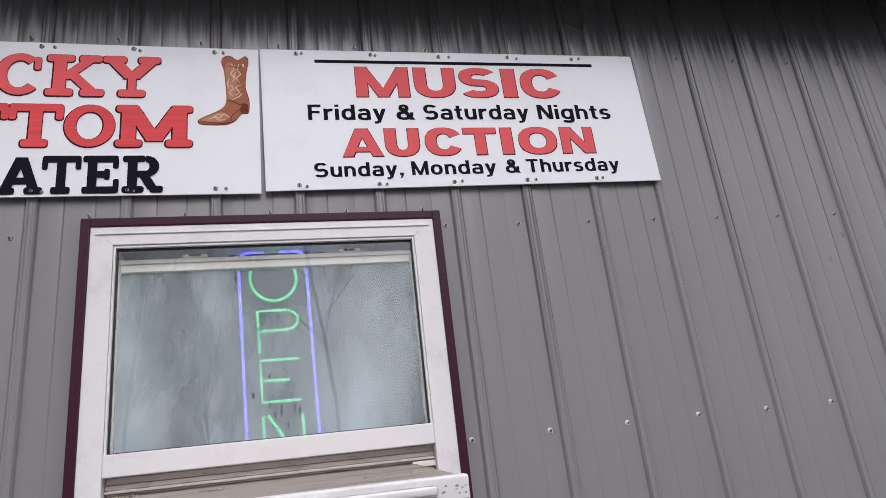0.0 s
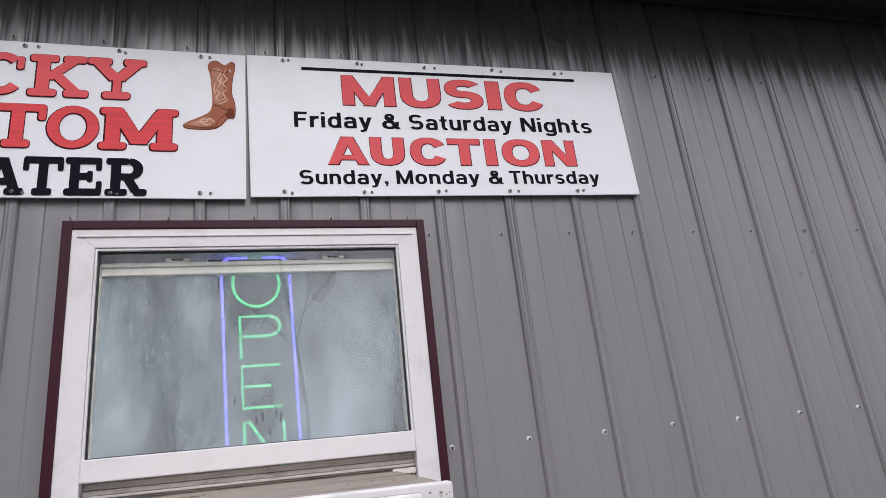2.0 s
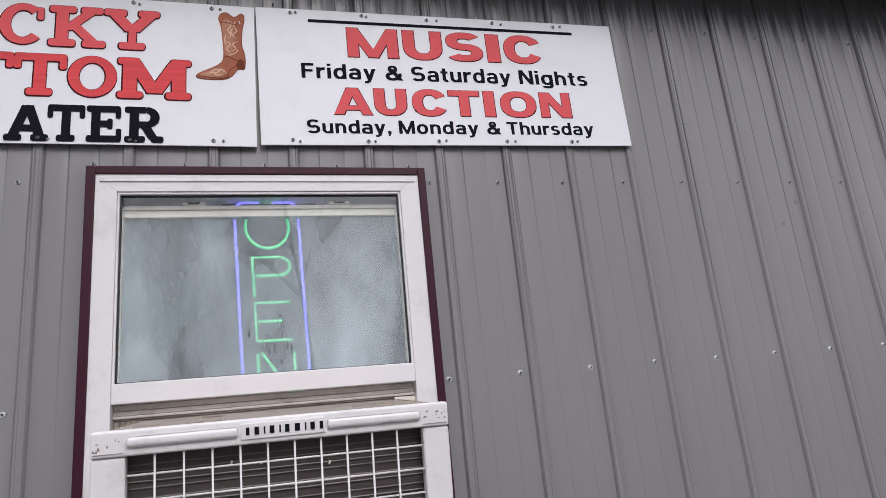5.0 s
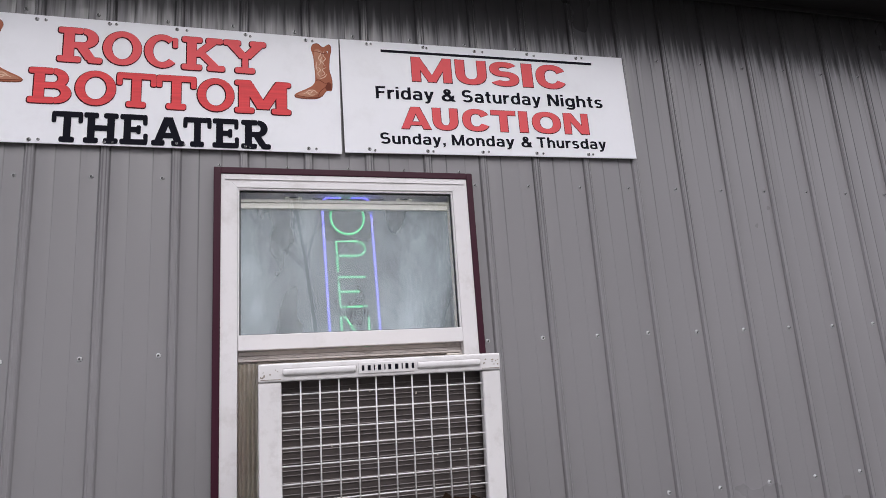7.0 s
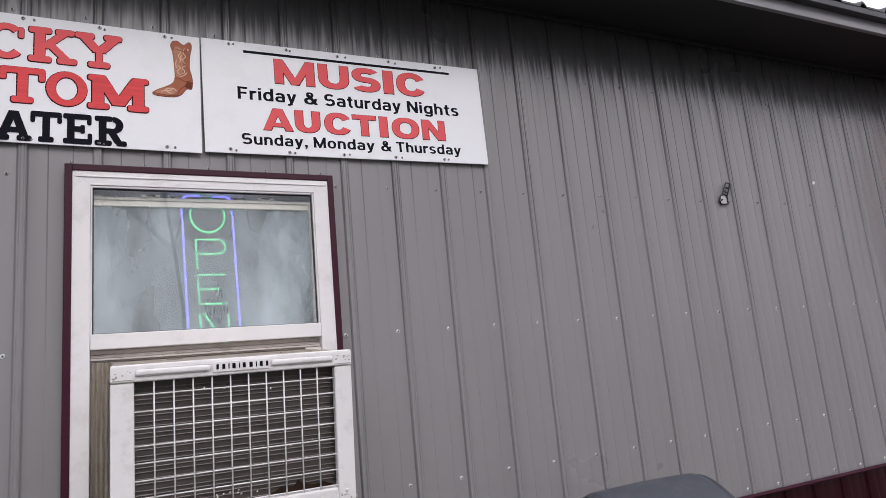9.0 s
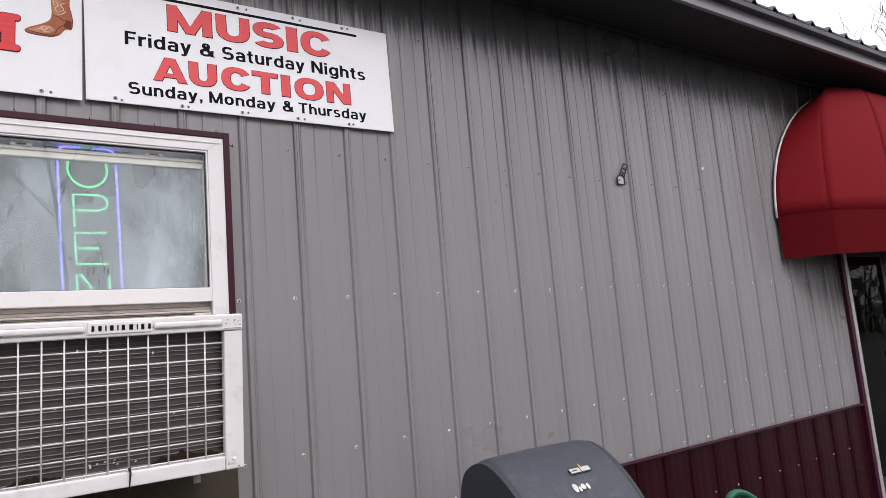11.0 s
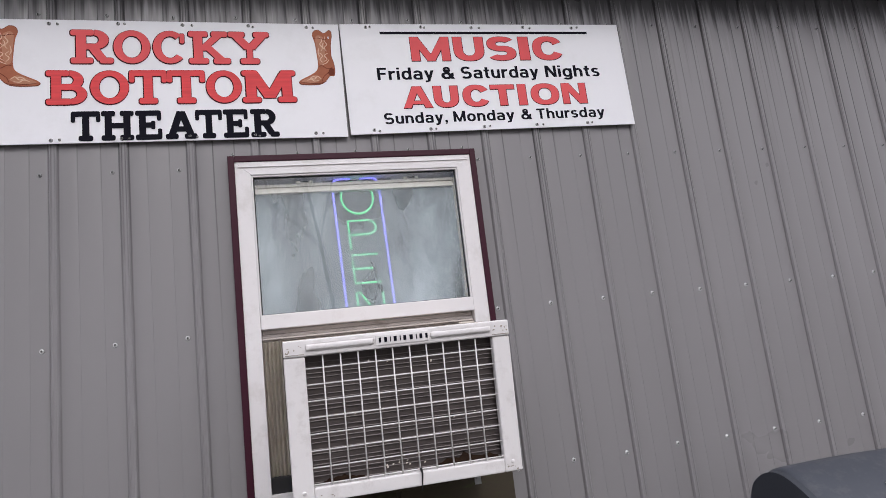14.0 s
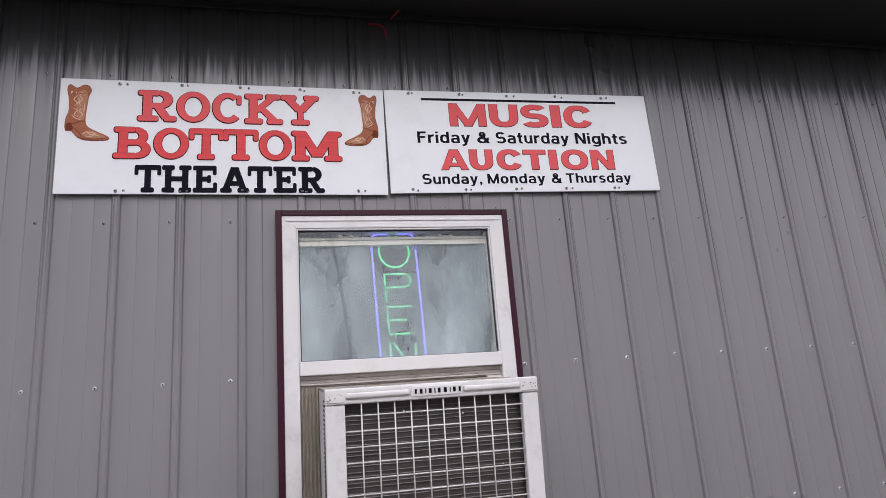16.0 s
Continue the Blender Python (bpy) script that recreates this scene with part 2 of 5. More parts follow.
TYRE = mat("tyre_rubber", (0.02, 0.02, 0.02), 0.8)


def glass(name, tint, dust, dust_col, ior=1.75, fog=0.0):
    """Clear pane, with an uneven film of fog, dust and dried runs on it, thicker low down."""
    m = bpy.data.materials.new(name)
    m.use_nodes = True
    n, l = m.node_tree.nodes, m.node_tree.links
    n.remove(n["Principled BSDF"])
    tr = n.new("ShaderNodeBsdfTransparent")
    tr.inputs[0].default_value = (*tint, 1)
    gl = n.new("ShaderNodeBsdfGlossy")
    gl.inputs["Roughness"].default_value = 0.012
    fr = n.new("ShaderNodeLayerWeight")
    steep = n.new("ShaderNodeMath")
    steep.operation, steep.inputs[1].default_value = "POWER", 5.0
    l.new(fr.outputs["Facing"], steep.inputs[0])
    r0 = ((ior - 1) / (ior + 1)) ** 2
    gloss = n.new("ShaderNodeMapRange")
    gloss.inputs[3].default_value = r0
    l.new(steep.outputs[0], gloss.inputs[0])
    mx = n.new("ShaderNodeMixShader")
    l.new(gloss.outputs[0], mx.inputs[0])
    l.new(tr.outputs[0], mx.inputs[1])
    l.new(gl.outputs[0], mx.inputs[2])
    df = n.new("ShaderNodeBsdfDiffuse")
    df.inputs[0].default_value = (*dust_col, 1)
    geo = n.new("ShaderNodeNewGeometry")
    mp = n.new("ShaderNodeMapping")
    mp.inputs["Scale"].default_value = (4.5, 1, 2.0)
    l.new(geo.outputs["Position"], mp.inputs[0])
    nz = n.new("ShaderNodeTexNoise")
    nz.inputs["Scale"].default_value, nz.inputs["Detail"].default_value = 1.1, 4
    l.new(mp.outputs[0], nz.inputs["Vector"])
    r = n.new("ShaderNodeMapRange")
    r.inputs[1].default_value, r.inputs[2].default_value = 0.3, 0.7
    r.inputs[3].default_value, r.inputs[4].default_value = dust * 0.1, dust * 2.2
    l.new(nz.outputs[0], r.inputs[0])
    m2 = n.new("ShaderNodeMixShader")
    sep = n.new("ShaderNodeSeparateXYZ")
    l.new(geo.outputs["Position"], sep.inputs[0])
    low = n.new("ShaderNodeMapRange")
    low.inputs[1].default_value, low.inputs[2].default_value = 2.30, 1.85
    low.inputs[4].default_value = fog
    l.new(sep.outputs[2], low.inputs[0])
    tot = n.new("ShaderNodeMath")
    l.new(r.outputs[0], tot.inputs[0])
    l.new(low.outputs[0], tot.inputs[1])
    l.new(tot.outputs[0], m2.inputs[0])
    l.new(mx.outputs[0], m2.inputs[1])
    l.new(df.outputs[0], m2.inputs[2])
    l.new(m2.outputs[0], n["Material Output"].inputs[0])
    return m


PANE = glass("dusty_window_glass", (1.0, 1.0, 1.0), 0.04, (0.46, 0.52, 0.53), 1.9, 0.03)
PANE_IN = glass("inner_window_glass", (1.0, 1.0, 1.0), 0.30, (0.66, 0.77, 0.81), 1.0, 0.10)
PANE_DOOR = glass("dark_door_glass", (0.25, 0.27, 0.26), 0.0, (0.3, 0.3, 0.3), 1.1)


def lit_tube(name, col, strength):
    m = bpy.data.materials.new(name)
    m.use_nodes = True
    b = m.node_tree.nodes["Principled BSDF"]
    b.inputs["Base Color"].default_value = (0.30, 0.38, 0.35, 1)
    b.inputs["Roughness"].default_value = 0.2
    b.inputs["Emission Color"].default_value = (*col, 1)
    b.inputs["Emission Strength"].default_value = strength
    return m


NEON_GREEN = lit_tube("green_neon_tube", (0.0, 0.70, 0.20), 1.35)
NEON_BLUE = lit_tube("blue_neon_tube", (0.15, 0.12, 1.0), 2.1)


# ---- mesh helpers ----
def thing(name, label, category, at=(0, 0, 0), group="", kind=""):
    ob = new(name)
    ob.location = at
    ob.empty_display_size = 0.1
    return tagged(ob, label, category, group, kind)


def spot(ob):
    p = Vector(ob.location)
    while ob.parent:
        ob = ob.parent
        p = p + Vector(ob.location)
    return p


def part(name, bm, material, parent=None, label="", smooth=False):
    """Links a bmesh, built in world metres, as one mesh object under a thing or a part."""
    if parent is not None:
        bmesh.ops.translate(bm, verts=bm.verts, vec=-spot(parent))
    me = bpy.data.meshes.new(name)
    bm.to_mesh(me)
    bm.free()
    me.materials.append(material)
    if smooth:
        me.polygons.foreach_set("use_smooth", [True] * len(me.polygons))
    ob = new(name, me)
    if parent is not None:
        ob.parent = parent
    return tagged(ob, label)


def share(name, me, parent, at, label=""):
    ob = new(name, me)
    ob.parent = parent
    ob.location = Vector(at) - spot(parent)
    return tagged(ob, label)


def box(x0, x1, y0, y1, z0, z1, bevel=0.0, bm=None, seg=2):
    bm = bm or bmesh.new()
    r = bmesh.ops.create_cube(bm, size=1.0)
    vs = r["verts"]
    for v in vs:
        v.co = Vector(((x0 + x1) / 2 + v.co.x * (x1 - x0), (y0 + y1) / 2 + v.co.y * (y1 - y0), (z0 + z1) / 2 + v.co.z * (z1 - z0)))
    if bevel:
        es = list({e for v in vs for e in v.link_edges})
        bmesh.ops.bevel(bm, geom=es, offset=bevel, segments=seg, affect="EDGES", profile=0.6)
    return bm


def tube(pts, r, bm=None, n=8, r1=None):
    """A round bar along a line of points, tapering to r1."""
    bm = bm or bmesh.new()
    pts = [Vector(p) for p in pts]
    rings = []
    for i, p in enumerate(pts):
        d = (pts[min(i + 1, len(pts) - 1)] - pts[max(i - 1, 0)]).normalized()
        a = d.orthogonal().normalized() if not rings else (prev - prev.dot(d) * d).normalized()
        prev = a
        c = d.cross(a)
        rad = r if r1 is None else r + (r1 - r) * i / (len(pts) - 1)
        rings.append([bm.verts.new(p + rad * (math.cos(k * math.tau / n) * a + math.sin(k * math.tau / n) * c)) for k in range(n)])
    for u, v in zip(rings, rings[1:]):
        for k in range(n):
            bm.faces.new((u[k], u[(k + 1) % n], v[(k + 1) % n], v[k]))
    bm.faces.new(list(reversed(rings[0])))
    bm.faces.new(rings[-1])
    return bm


def prism(outline, x0, x1, bevel=0.0):
    """A solid with a y-z outline, from x0 to x1."""
    bm = bmesh.new()
    a = [bm.verts.new((x0, y, z)) for y, z in outline]
    b = [bm.verts.new((x1, y, z)) for y, z in outline]
    bm.faces.new(a)
    bm.faces.new(list(reversed(b)))
    n = len(a)
    for i in range(n):
        bm.faces.new((a[i], b[i], b[(i + 1) % n], a[(i + 1) % n]))
    bmesh.ops.recalc_face_normals(bm, faces=bm.faces)
    if bevel:
        bmesh.ops.bevel(bm, geom=[e for e in bm.edges if e.calc_face_angle(0) > 0.6], offset=bevel, segments=2, affect="EDGES")
    return bm


def plate(outline, y, depth=0.0006, bm=None):
    """A thin flat shape with an x-z outline, its front at y."""
    bm = bm or bmesh.new()
    f = bm.faces.new([bm.verts.new((x, y, z)) for x, z in outline])
    f.normal_update()
    if f.normal.y > 0:
        f.normal_flip()
    r = bmesh.ops.extrude_face_region(bm, geom=[f])
    bmesh.ops.translate(bm, verts=[v for v in r["geom"] if isinstance(v, bmesh.types.BMVert)], vec=(0, -depth, 0))
    return bm


def rounded(k, n=5):
    """A smooth curve through the knots (Catmull-Rom)."""
    pts = []
    for i in range(len(k) - 1):
        a, b, c, d = (Vector(k[max(0, min(len(k) - 1, j))]) for j in (i - 1, i, i + 1, i + 2))
        for q in range(n):
            t = q / n
            pts.append(tuple(0.5 * (2 * b + (c - a) * t + (2 * a - 5 * b + 4 * c - d) * t * t + (3 * b - a - 3 * c + d) * t ** 3)))
    return pts + [k[-1]]


RUBBER = mat("grey_rubber_washer", (0.05, 0.05, 0.05), 0.7)


def hexscrew(r=0.0074):
    """A hex-head screw on a rubber washer, head towards -y."""
    bm = bmesh.new()
    turn = Matrix.Rotation(radians(90), 4, "X")
    bmesh.ops.create_cone(bm, cap_ends=True, segments=10, radius1=r, radius2=r * 0.9, depth=0.0015, matrix=Matrix.Translation((0, -0.00075, 0)) @ turn)
    rubber = len(bm.faces)
    bmesh.ops.create_cone(bm, cap_ends=True, segments=10, radius1=r * 0.72, radius2=r * 0.66, depth=0.0012, matrix=Matrix.Translation((0, -0.0021, 0)) @ turn)
    bmesh.ops.create_cone(bm, cap_ends=True, segments=6, radius1=r * 0.56, radius2=r * 0.42, depth=0.005, matrix=Matrix.Translation((0, -0.0050, 0)) @ turn)
    bm.faces.ensure_lookup_table()
    for f in bm.faces:
        f.material_index = 1 if f.index < rubber else 0
    me = bpy.data.meshes.new("screw")
    bm.to_mesh(me)
    bm.free()
    me.materials.append(SCREW)
    me.materials.append(RUBBER)
    return me


SCREW_MESH = hexscrew()
SCREW_SMALL = hexscrew(0.0056)
SCREW_PALE = hexscrew(0.0086)
SCREW_PALE.materials[0] = SCREW_LIT

def glaze(ob):
    """Keeps the outer face of a pane, whose edges sit in the gaskets."""
    bm = bmesh.new()
    bm.from_mesh(ob.data)
    bmesh.ops.delete(bm, geom=[f for f in bm.faces if f.normal.y > -0.5], context="FACES")
    bm.to_mesh(ob.data)
    bm.free()
    ob.visible_shadow = False


# ---- plan ----
SOFFIT_Z, EAVE_Y = 3.365, -0.43
WALL_X0, WALL_X1 = -5.5, 8.2
WIN = (-0.955, -0.045, 1.20, 2.43)    # hole for the window
DOOR = (4.64, 6.1, 0.0, 2.13)
BAND = 0.87                           # top of the maroon band

# ---- ground ----
bm = bmesh.new()
bmesh.ops.create_grid(bm, x_segments=60, y_segments=60, size=600)
for v in bm.verts:
    d = max(0, math.hypot(v.co.x, v.co.y + 2) - 40)
    v.co.z = 0.02 * d * noise.noise(v.co * 0.01)
ground = tagged(part("ground", bm, GROUND), "gravel yard with patches of winter grass", "ground", kind="structure")

# ---- building shell ----
def wall_with_holes(name, x0, x1, z0, z1, y0, y1, holes, material):
    """A wall of thickness y0..y1 with through openings, in upright strips."""
    bm = bmesh.new()
    cuts = sorted({x0, x1, *[c for h in holes for c in h[:2]]})
    for a, b in zip(cuts, cuts[1:]):
        zs, mid = z0, (a + b) / 2
        for h in sorted(holes, key=lambda q: q[2]):
            if h[0] < mid < h[1]:
                if h[2] > zs:
                    box(a, b, y0, y1, zs, h[2], bm=bm)
                zs = h[3]
        if z1 > zs:
            box(a, b, y0, y1, zs, z1, bm=bm)
    return part(name, bm, material)


wall_front = tagged(wall_with_holes("wall_front", WALL_X0, WALL_X1, 0, 3.4, 0.006, 0.15, [WIN, DOOR], PLASTER), "framed building front behind grey steel siding", "wall", kind="structure")
tagged(part("wall_back", box(WALL_X0, WALL_X1, 6.0, 6.15, 0, 3.4), PLASTER), "rear wall of the building", "wall", kind="structure")
tagged(part("wall_left", box(WALL_X0 - 0.15, WALL_X0, 0.006, 6.15, 0, 3.4), PLASTER), "end wall of the building", "wall", kind="structure")
tagged(part("wall_right", box(WALL_X1, WALL_X1 + 0.15, 0.006, 6.15, 0, 3.4), PLASTER), "end wall of the building", "wall", kind="structure")
tagged(part("ceiling", box(WALL_X0, WALL_X1, 0.15, 6.0, 3.2, 3.26), PLASTER), "plain interior ceiling", "ceiling", kind="structure")
tagged(part("floor", box(WALL_X0, WALL_X1, 0.15, 6.0, 0.0, 0.04), CONCRETE), "bare concrete floor inside", "floor", kind="structure")

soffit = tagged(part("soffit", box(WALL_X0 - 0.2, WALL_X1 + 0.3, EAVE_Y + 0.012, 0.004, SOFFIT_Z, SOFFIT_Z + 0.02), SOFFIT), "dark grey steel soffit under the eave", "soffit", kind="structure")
fascia = tagged(part("fascia", box(WALL_X0 - 0.2, WALL_X1 + 0.3, EAVE_Y - 0.016, EAVE_Y + 0.010, SOFFIT_Z - 0.014, SOFFIT_Z + 0.078, 0.003), FASCIA), "grey steel fascia along the eave", "fascia", kind="structure")
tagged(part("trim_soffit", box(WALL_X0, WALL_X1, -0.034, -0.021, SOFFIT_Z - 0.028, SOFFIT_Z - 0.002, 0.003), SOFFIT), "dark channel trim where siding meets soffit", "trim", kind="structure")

# ribbed roof sheet, rising from the eave
bm = bmesh.new()
rise = 0.25
prof = []
k = math.floor((WALL_X0 - 0.3) / PITCH)
while k * PITCH < WALL_X1 + 0.4:
    c = k * PITCH + 0.09
    prof += [(c - 0.032, 0), (c - 0.009, 0.026), (c + 0.009, 0.026), (c + 0.032, 0)]
    k += 1
ye, yr = EAVE_Y - 0.065, 3.1
for layer, dz in ((0, 0.0), (1, -0.012)):
    lo = [bm.verts.new((x, ye, SOFFIT_Z + 0.105 + h + dz)) for x, h in prof]
    hi = [bm.verts.new((x, yr, SOFFIT_Z + 0.105 + h + dz + rise * (yr - ye))) for x, h in prof]
    for i in range(len(prof) - 1):
        bm.faces.new((lo[i], lo[i + 1], hi[i + 1], hi[i]))
    if layer == 0:
        top = lo
    else:
        for i in range(len(prof) - 1):
            bm.faces.new((top[i], lo[i], lo[i + 1], top[i + 1]))
roof = tagged(part("roof", bm, ROOF), "dark ribbed steel roof with a low slope", "roof", kind="structure")
bm = box(WALL_X0 - 0.3, WALL_X1 + 0.4, yr, 6.6, SOFFIT_Z + 0.1, SOFFIT_Z + 0.105 + rise * (yr - ye))
tagged(part("roof_back", bm, ROOF), "far roof slope", "roof", kind="structure")
tagged(part("trim_drip_edge", box(WALL_X0 - 0.2, WALL_X1 + 0.3, EAVE_Y - 0.062, EAVE_Y - 0.017, SOFFIT_Z + 0.056, SOFFIT_Z + 0.093, 0.003), ROOF), "dark steel drip edge under the roof sheet", "trim", kind="structure")


# ---- siding sheets ----
def rib_line(x0, x1):
    """The sheet's section: a tall rib each pitch and two pressed creases between."""
    pts = []
    k = math.floor((x0 - RIB) / PITCH) - 1
    while k * PITCH + RIB < x1 + PITCH:
        c = k * PITCH + RIB
        pts += [(c - 0.0180, 0), (c - 0.0168, 0.0005), (c - 0.0158, 0.0), (c - 0.0116, -0.0076), (c - 0.0104, -0.0090), (c - 0.0066, -0.0090), (c - 0.0050, -0.0072), (c + 0.0050, -0.0072), (c + 0.0066, -0.0090), (c + 0.0104, -0.0090), (c + 0.0116, -0.0076), (c + 0.0158, 0.0), (c + 0.0168, 0.0005), (c + 0.0180, 0)]
        for m_ in (PITCH / 3, 2 * PITCH / 3):
            pts += [(c + m_ - 0.0022, 0), (c + m_ - 0.0010, 0.0005), (c + m_ + 0.0002, 0.0005), (c + m_ + 0.0014, -0.0002), (c + m_ + 0.012, 0)]
        k += 1
    return pts


def sheet(x0, x1, z0, z1, holes, material, label):
    pts = rib_line(x0, x1)
    cuts = {x0, x1}
    for h in holes:
        cuts |= {c for c in h[:2] if x0 < c < x1}

    def off(x):
        for (a, ya), (b, yb) in zip(pts, pts[1:]):
            if a <= x <= b:
                return ya + (yb - ya) * (x - a) / (b - a) if b > a else ya
        return 0.0
    line = sorted([(x, y) for x, y in pts if x0 < x < x1] + [(c, off(c)) for c in cuts])
    bm = bmesh.new()
    for (a, ya), (b, yb) in zip(line, line[1:]):
        if b - a < 1e-6:
            continue
        zs, mid = z0, (a + b) / 2
        spans = []
        for h in sorted(holes, key=lambda q: q[2]):
            if h[0] < mid < h[1] and h[2] < z1 and h[3] > z0:
                spans.append((zs, max(z0, h[2])))
                zs = min(z1, h[3])
        spans.append((zs, z1))
        for p, q in spans:
            if q - p > 1e-4:
                bm.faces.new([bm.verts.new(v) for v in ((a, ya, p), (b, yb, p), (b, yb, q), (a, ya, q))])
    bmesh.ops.remove_doubles(bm, verts=bm.verts, dist=1e-5)
    for e in bm.edges:
        if len(e.link_faces) == 2 and e.calc_face_angle(0) > radians(24):
            e.smooth = False
    return part("metal_panel", bm, material, wall_front, label, smooth=True)


HOLES = [(-0.965, -0.03, 1.19, 2.437), (4.60, 6.14, -1, 2.17)]
STEP = 4 * PITCH
k0 = -6
while RIB + k0 * STEP < WALL_X1:
    a = max(WALL_X0, RIB + k0 * STEP - 0.03)
    b = min(WALL_X1, RIB + (k0 + 1) * STEP - 0.03)
    if b > a:
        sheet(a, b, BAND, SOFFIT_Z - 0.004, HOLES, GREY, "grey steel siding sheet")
        sheet(a, b, 0.02, BAND - 0.012, HOLES, MAROON, "maroon steel wainscot sheet")
    k0 += 1
bm = bmesh.new()
for a, b in ((WALL_X0, 4.60), (6.14, WALL_X1)):
    for sec in ([(-0.021, BAND - 0.016), (-0.025, BAND - 0.016), (-0.025, BAND - 0.002), (-0.036, BAND - 0.008), (-0.036, BAND - 0.004), (-0.021, BAND + 0.004)],):
        q = prism(sec, a, b)
        me = bpy.data.meshes.new("t")
        q.to_mesh(me)
        q.free()
        bm.from_mesh(me)
        bpy.data.meshes.remove(me)
tagged(part("trim_wainscot", bm, TRIM_MAROON), "maroon drip trim between grey siding and maroon band", "trim", kind="structure")

# ---- window ----
window = thing("window_1", "white vinyl double-hung window, lower sash raised, maroon trim", "window", (-0.5, 0.0, 1.20), kind="structure")
tx0, tx1, tz0, tz1 = -0.974, -0.020, 1.20, 2.447


def bar(name, x0, x1, y0, y1, z0, z1, material, parent, bevel=0.003, label=""):
    return part(name, box(x0, x1, y0, y1, z0, z1, bevel), material, parent, label)


TR = 0.024
bar("trim_strip", tx0, tx0 + TR, -0.034, 0.002, tz0, tz1, TRIM_MAROON, window, 0.003, "maroon steel trim")
bar("trim_strip", tx1 - TR, tx1, -0.034, 0.002, tz0, tz1, TRIM_MAROON, window, 0.003, "maroon steel trim")
bar("trim_strip", tx0 + TR, tx1 - TR, -0.034, 0.002, tz1 - TR, tz1, TRIM_MAROON, window, 0.003, "maroon steel trim")
fx0, fx1, fz0, fz1 = tx0 + TR, tx1 - TR, tz0 + 0.004, tz1 - TR
gx0, gx1, gz0, gz1 = -0.888, -0.109, 1.85, 2.365
ix0, ix1, iz1 = gx0 - 0.006, gx1 + 0.006, gz1 + 0.007
for corners in ([(fx0, fz0), (ix0, fz0), (ix0, iz1), (fx0, fz1)], [(ix1, fz0), (fx1, fz0), (fx1, fz1), (ix1, iz1)], [(ix0, iz1), (ix1, iz1), (fx1, fz1), (fx0, fz1)]):
    bm = plate(corners, 0.10, 0.13)
    bmesh.ops.recalc_face_normals(bm, faces=bm.faces)
    bmesh.ops.bevel(bm, geom=bm.edges[:], offset=0.0012, segments=1, affect="EDGES")
    part("window_frame", bm, VINYL, window, "white vinyl, mitred at the corners")
bar("window_sill", gx0 - 0.0058, gx1 + 0.0058, -0.042, 0.10, fz0, fz0 + 0.034, VINYL, window)
bar("frame_bead", fx0 + 0.012, fx1 - 0.012, -0.034, -0.0302, gz1 + 0.036, gz1 + 0.040, VINYL, window, 0.001)
sash = part("upper_sash", box(gx0 - 0.0055, gx0, -0.026, 0.012, 1.80, gz1 + 0.0065, 0.001), VINYL, window)
bar("sash_rail", gx1, gx1 + 0.0055, -0.026, 0.012, 1.80, gz1 + 0.0065, VINYL, sash, 0.001)
bar("sash_rail", gx0, gx1, -0.026, 0.012, gz1, gz1 + 0.0065, VINYL, sash, 0.001)
bar("sash_rail", gx0 - 0.0052, gx1 + 0.0052, -0.034, 0.012, 1.798, gz0, VINYL, sash, 0.003)
for a, b, c, d in ((gx0, gx0 + 0.004, gz0, gz1), (gx1 - 0.004, gx1, gz0, gz1), (gx0, gx1, gz1 - 0.004, gz1), (gx0, gx1, gz0, gz0 + 0.003)):
    bar("gasket", a, b, -0.016, -0.006, c, d, BLACK, sash, 0.0)
p = part("pane", box(gx0, gx1, -0.012, -0.009, gz0, gz1), PANE, sash, "dusty clear glass")
glaze(p)

lower = part("lower_sash", box(gx0 - 0.005, gx0 + 0.003, 0.016, 0.05, 1.735, 2.3445, 0.001), SASH_IN, window, "raised lower sash, cream and dirty")
bar("sash_rail", gx1 - 0.003, gx1 + 0.005, 0.016, 0.05, 1.735, 2.3445, SASH_IN, lower, 0.001)
bar("sash_rail", gx0 + 0.0035, gx1 - 0.0035, 0.014, 0.05, 2.3335, 2.3445, SASH_IN, lower, 0.002)
bar("sash_rail", gx0 + 0.0035, gx1 - 0.0035, 0.020, 0.05, 2.312, 2.3325, SASH_IN, lower, 0.002)
for cx in (-0.700, -0.285):
    part("tilt_latch", box(cx - 0.032, cx + 0.032, 0.012, 0.03, 2.345, 2.3555, 0.004), SASH_IN, lower)
    part("latch_slot", box(cx - 0.016, cx + 0.016, 0.010, 0.0119, 2.348, 2.353), BLACK, lower)
# stepped bottom rail of the raised sash, above the air conditioner
for i, (y0, z0, z1) in enumerate(((0.004, 1.782, 1.797), (0.000, 1.770, 1.781), (-0.006, 1.762, 1.769), (0.006, 1.757, 1.7615))):
    bar("sash_rail", gx0 - 0.005, gx1 + 0.005, y0, 0.05, z0, z1, SASH_OLD, lower, 0.002, "grimy stepped vinyl rail")
bar("foam_seal", gx0 - 0.005, gx1 + 0.005, 0.010, 0.05, 1.735, 1.7565, SASH_OLD, lower, 0.002, "crumbling brown foam strip")
bar("brush_seal", gx1 - 0.055, gx1 + 0.005, -0.012, 0.02, 1.745, 1.759, PLEAT, lower, 0.001)
p = part("pane", box(gx0 + 0.0035, gx1 - 0.0035, 0.030, 0.033, 1.797, 2.312), PANE_IN, lower, "glass clouded by fog and dust")
glaze(p)
random.seed(21)
